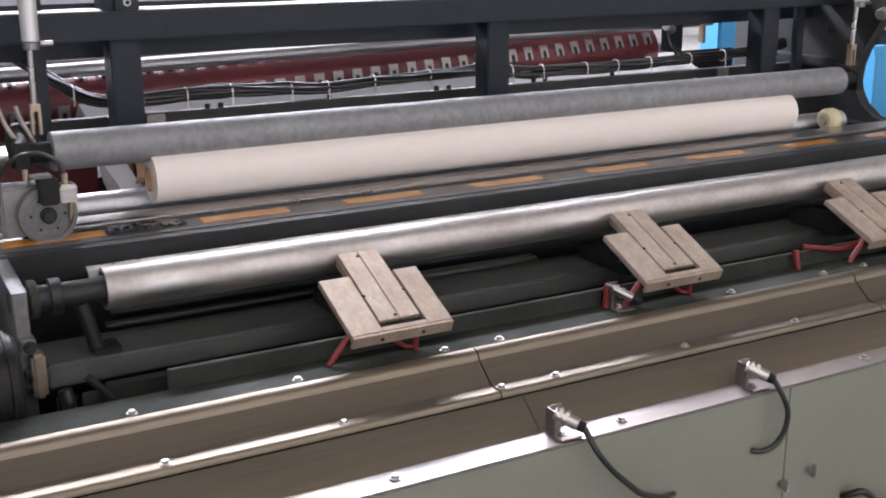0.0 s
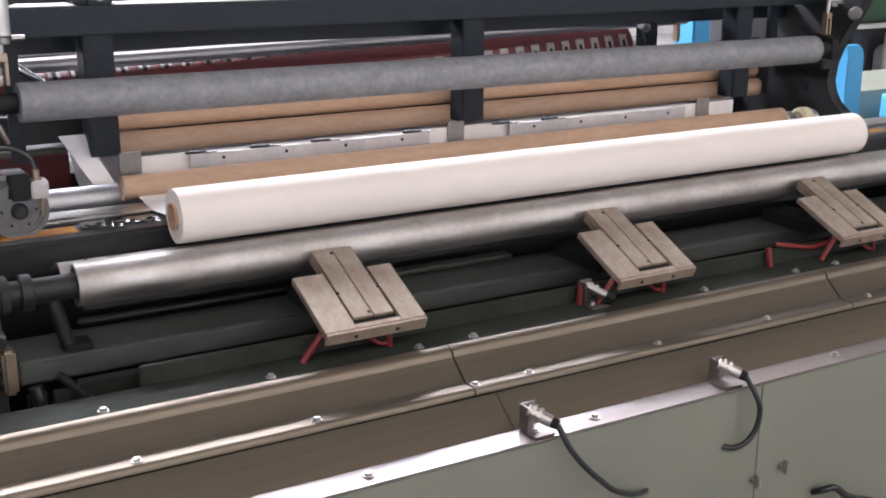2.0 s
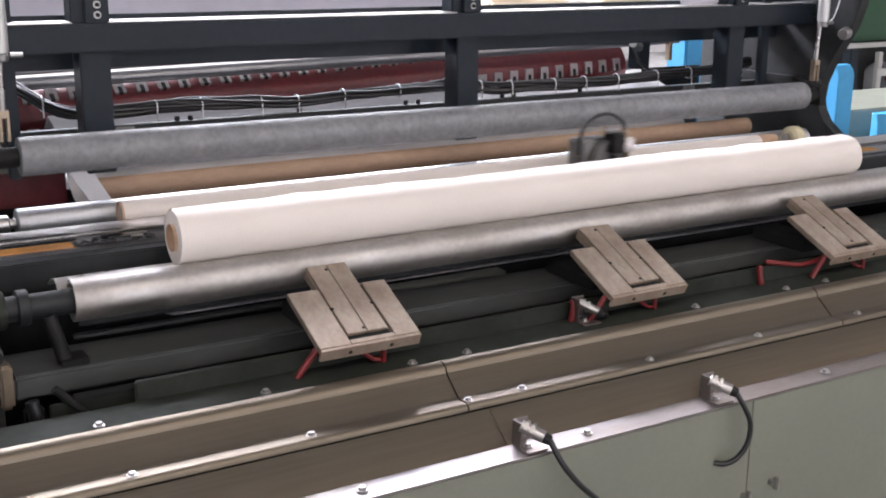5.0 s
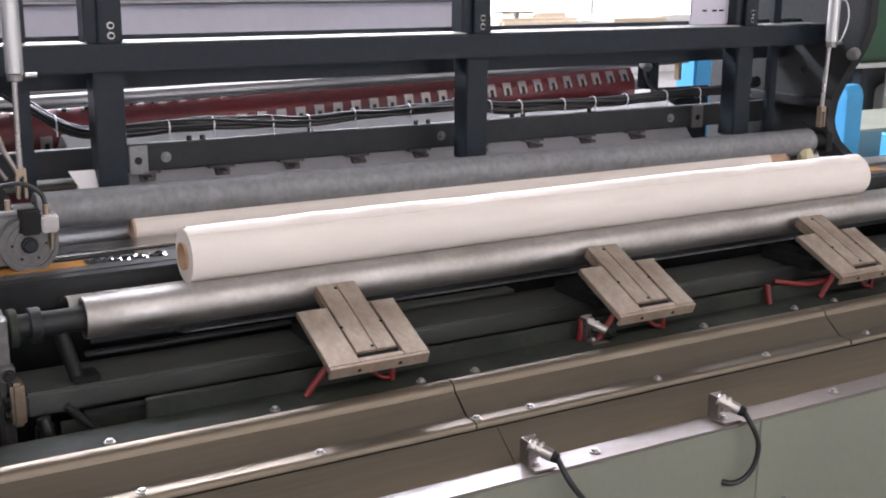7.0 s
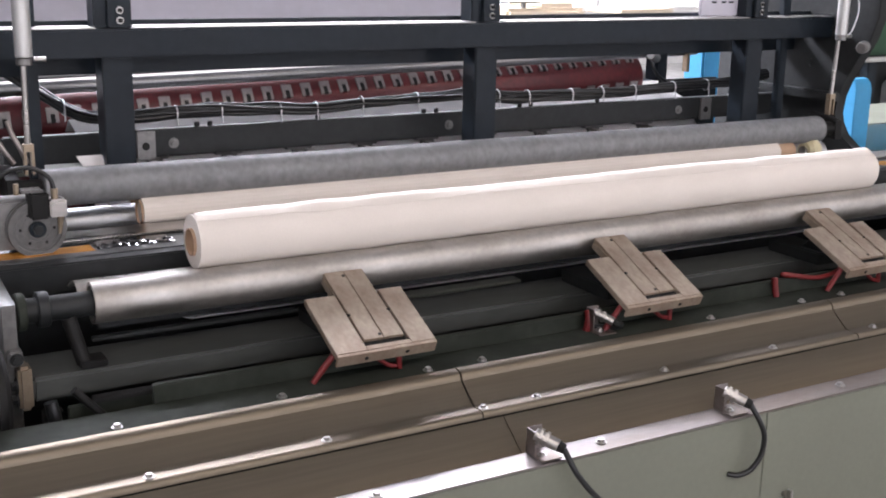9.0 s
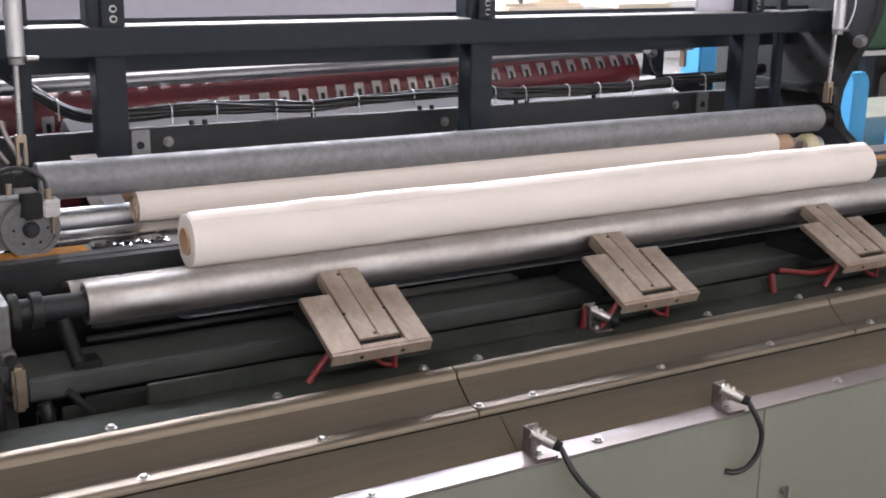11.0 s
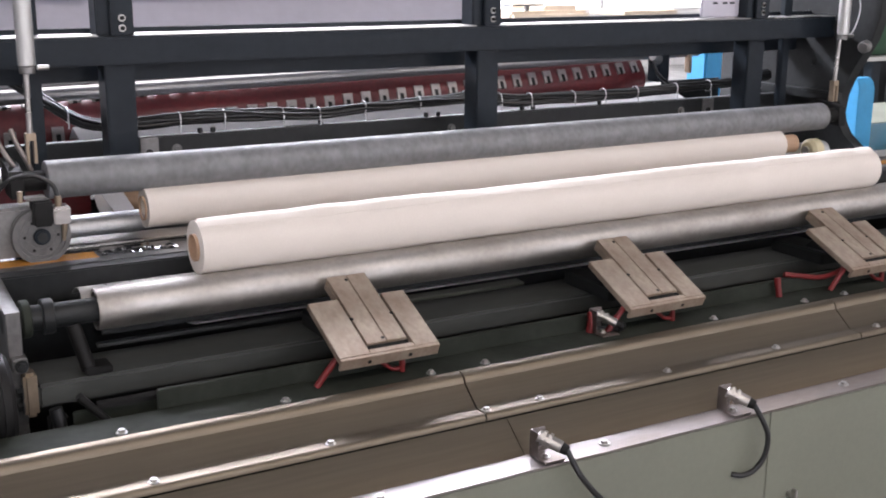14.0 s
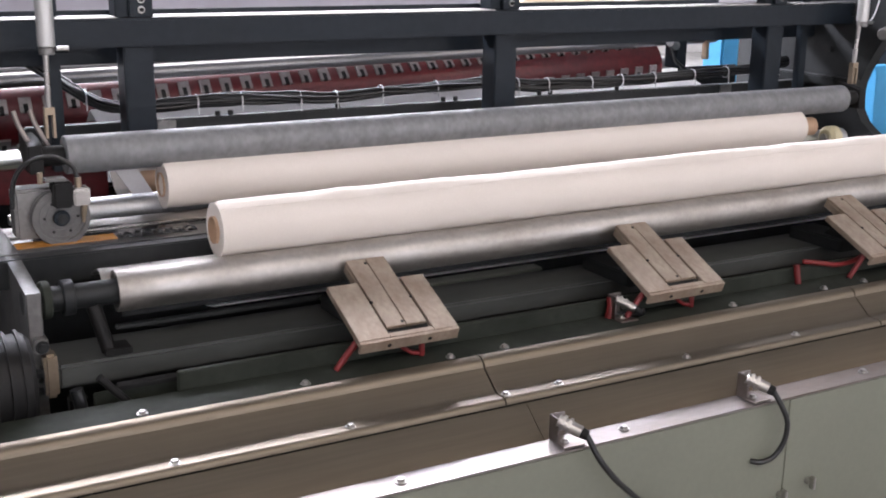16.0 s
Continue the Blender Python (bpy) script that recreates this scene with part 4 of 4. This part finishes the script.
part("hose", wire([(sx + 0.036, sy - 0.016, sz + 0.078), (sx + 0.028, sy - 0.010, sz + 0.104), (sx - 0.006, sy, sz + 0.124), (sx - 0.050, sy + 0.01, sz + 0.116), (sx - 0.080, sy + 0.02, sz + 0.080), (sx - 0.088, sy + 0.02, sz + 0.02)], 0.0050, 10), M["cable"], saw, "black air hose")

solid("cross_bracket", slab([(1.978, 0.7480), (1.990, 0.7480), (1.990, 0.7600), (1.978, 0.7560)], 0.425, 0.535, None, 0.001), M["rubber"], "black steel cross bracket under the beam", "bracket")
solid("strut", rod((0.392, 1.972, 0.782), (0.449, 1.972, 0.716), 0.0075, seg=14), M["rubber"], "black diagonal strut below the beam", "strut")
solid("support_stanchion", box(0.352, 0.386, 2.04, 2.07, 0.30, 0.722, 0.004), M["rubber"], "black steel stanchion under the support beam", "stanchion")
solid("hose_stub", wire([(0.355, 1.99, 0.76), (0.36, 1.985, 0.72), (0.352, 1.99, 0.66), (0.36, 2.0, 0.55)], 0.012, 12), M["cable"], "black hose hanging below the beam", "hose")
motor = thing("drive_motor", (0.24, 2.05, 0.60), "black finned round drive motor", "motor")
part("body", rod((0.16, 2.02, 0.78), (0.285, 2.02, 0.78), 0.085, seg=40, chamfer=0.008), M["rubber"], motor)
for k in range(5):
    part("fin", pipe(0.175 + k * 0.022, 0.181 + k * 0.022, 2.02, 0.78, 0.092, 0.084, 32), M["rubber"], motor)
part("base", box(0.15, 0.295, 1.97, 2.07, 0.60, 0.70, 0.004), M["black"], motor)


# ---- what moves ----
GROWTH = [(0.0, 0.0262, 0.959), (2.2, 0.0262, 0.959), (2.8, 0.0262, 0.9445), (3.3, 0.0262, 0.9385), (4.2, 0.0268, 0.9375), (4.5, 0.0268, 0.9385), (4.6, 0.0284, 0.938), (5.4, 0.0286, 0.940), (6.3, 0.0288, 0.943), (7.0, 0.0292, 0.945), (8.5, 0.0322, 0.951), (11.0, 0.0380, 0.961),
          (12.5, 0.0410, 0.966), (14.5, 0.0480, 0.980), (16.0, 0.0545, 0.990)]


def log_radius(t):
    return float(np.interp(t, [g[0] for g in GROWTH], [g[1] for g in GROWTH]))


def log_height(t):
    return float(np.interp(t, [g[0] for g in GROWTH], [g[2] for g in GROWTH]))


def motions():
    # the finished log rolls over the rail into the saddle
    way = [(0.0, 0.0, 0.0), (1.55, 0.0, 0.0), (1.63, -0.015, 0.002), (1.72, -0.07, 0.000), (1.81, -0.16, -0.005), (1.90, -0.27, -0.008), (1.99, -0.36, -0.016), (2.06, -0.377, -0.0225), (16.0, -0.377, -0.0225)]
    rolled = []
    for (t, dy, dz), after in zip(way, way[1:] + way[-1:]):
        rolled.append((t, dy, dz, -70 - dy / 0.377 * 360))
        if abs(after[1] - dy) > 0.06:
            rolled.append(((t + after[0]) / 2, (dy + after[1]) / 2, (dz + after[2]) / 2, -70 - (dy + after[1]) / 0.754 * 360))
    rolled[-1:] = [(4.4, -0.377, -0.0225, 290), (5.6, -0.377, -0.0225, 360), (16.0, -0.377, -0.0225, 360)]
    walk(log_front, [(t, pose(1.69, LOG_Y + dy, LOG_Z + dz, a)) for t, dy, dz, a in rolled])
    # the sheet between log and core follows the log, then is drawn in below the rail
    walk(tail_sheet, [(t, pose(1.69, y, z)) for t, y, z in ((0.0, 2.70, 0.80), (1.75, 2.70, 0.80), (1.95, 2.43, 0.925), (2.1, 2.43, 0.938), (4.3, 2.43, 0.938), (4.6, 2.43, 0.90), (5.0, 2.43, 0.75), (16.0, 2.43, 0.75))])
    # the next core drops on the bed and winds
    rows = [(0.0, 2.70, 0.984), (1.6, 2.70, 0.984), (1.75, 2.67, 0.986), (1.9, 2.61, 0.970), (2.0, 2.575, 0.9600)]
    keys = [(t, pose(1.69, y, z)) for t, y, z in rows]
    angle, t = 0.0, 2.2
    while t <= 16.01:
        angle += 75
        keys.append((t, pose(1.69, LOG_Y, log_height(t), angle)))
        t += 0.3
    walk(winding, keys)
    for a0, ob in STAVE_OBS:
        walk(ob, [(t, pose(0, (log_radius(t) - R_LOG) * math.cos(a0), (log_radius(t) - R_LOG) * math.sin(a0))) for t, _, _ in GROWTH])
    # the riding tube lifts, waits and comes down on the new log
    lift = [(0.0, 2.588, 1.066), (0.50, 2.588, 1.066), (0.54, 2.588, 1.076), (0.62, 2.588, 1.145), (0.72, 2.588, 1.160), (4.4, 2.588, 1.160), (4.8, 2.588, 1.12), (5.2, 2.590, 1.03), (5.5, 2.590, 0.993),
            (6.3, 2.590, 0.988), (7.0, 2.590, 0.992), (8.0, 2.590, 0.998), (8.5, 2.589, 1.004), (11.0, 2.584, 1.030), (12.5, 2.584, 1.039), (14.0, 2.588, 1.0516), (14.5, 2.588, 1.055), (16.0, 2.584, 1.067)]
    sag = ((0.0, 0.005), (4.4, 0.005), (5.5, 0.011), (8.5, 0.011), (11.0, 0.006), (16.0, 0.005))
    tilt = [math.degrees(math.asin(float(np.interp(t, [a for a, _ in sag], [b for _, b in sag])) / 2.39)) for t, _, _ in lift]
    walk(tube, [(t, pose(1.69, y, z + 1.19 * math.sin(radians(a)), 0, a)) for (t, y, z), a in zip(lift, tilt)])
    # it is turned by the log under it, and stands still while lifted
    spin, turned = [(0.0, 0.0)], 0.0
    for k in range(1, 161):
        turned -= 70.0 if k <= 5 or k > 50 else (30.0 if k <= 8 else 0.0)
        spin.append((k / 10, turned))
    walk(tube_shell, [(t, pose(0, 0, 0, a)) for t, a in spin])
    for ob in CYL:
        walk(ob, [(t, pose(0, 0, z - TUBE_DOWN + 0.045)) for t, y, z in lift])
    # the clip plate rises behind the dropping core and sinks again
    walk(clip, [(t, pose(1.7, 2.75, z)) for t, z in ((0.0, 0.865), (1.72, 0.865), (1.86, 0.955), (2.2, 0.960), (2.5, 0.971), (3.05, 0.971), (3.2, 0.865), (16.0, 0.865))])
    for ob in SPRING:
        walk(ob, [(t, pose(0, 0, dz)) for t, dz in ((0.0, 0.0), (2.25, 0.0), (2.4, -0.014), (16.0, -0.014))])
    # the cores in the feed are lifted in, then step down
    walk(core_upper, [(0.0, pose(1.74, 2.845, 1.026)), (0.5, pose(1.74, 2.845, 1.026)), (0.68, pose(1.74, 2.845, 1.072)), (3.05, pose(1.74, 2.845, 1.072)), (3.25, pose(1.74, 2.845, 1.003)), (4.3, pose(1.74, 2.845, 1.003)), (4.7, pose(1.74, 2.82, 0.947)), (16.0, pose(1.74, 2.82, 0.947))])
    walk(core_lower, [(0.0, pose(1.74, 2.82, 0.970)), (0.5, pose(1.74, 2.82, 0.970)), (0.68, pose(1.74, 2.82, 1.016)), (3.05, pose(1.74, 2.82, 1.016)), (3.25, pose(1.748, 2.825, 0.9445)), (4.3, pose(1.748, 2.825, 0.9445)), (4.7, pose(1.748, 2.765, 0.903)), (16.0, pose(1.748, 2.765, 0.903))])
    # the cutter runs across and comes back
    run = [(0.0, 0.4226), (2.15, 0.4226), (2.3, 0.477), (2.4, 0.620), (2.5, 0.756), (2.7, 1.09), (2.8, 1.236), (3.0, 1.506), (3.2, 1.799), (3.4, 2.10), (3.5, 2.233), (3.6, 2.35), (3.7, 2.44), (3.85, 2.60), (4.0, 2.74), (4.2, 2.78), (4.4, 2.78), (4.7, 2.4), (6.1, 0.72), (6.3, 0.50), (6.45, 0.4226), (16.0, 0.4226)]
    walk(saw, [(t, pose(x, SAW.y, SAW.z)) for t, x in run])
    # the perforator turns
    base = (RA + RB) / 2
    marks = {0.0: -8, 0.5: 25, 7.0: -8, 7.5: 27, 8.0: -5, 8.5: 30, 11.0: -2, 11.5: 12, 12.0: 5, 12.5: 28, 13.0: 18, 13.5: -12, 14.0: -5, 14.5: 0, 15.0: 8, 15.5: 14, 16.0: 25}
    turn, angle = [(0.0, -8.0)], -8.0
    for k in range(1, 33):
        step = (marks[k / 2] - angle) % 72 + 72 if k / 2 in marks else 130.0
        turn += [(k / 2 - 0.25, angle + step / 2), (k / 2, angle + step)]
        angle += step
    turn = [(t, Matrix.Translation(base) @ Matrix.Rotation(radians(-a), 4, axis)) for t, a in turn]
    walk(red_roll, turn)


motions()
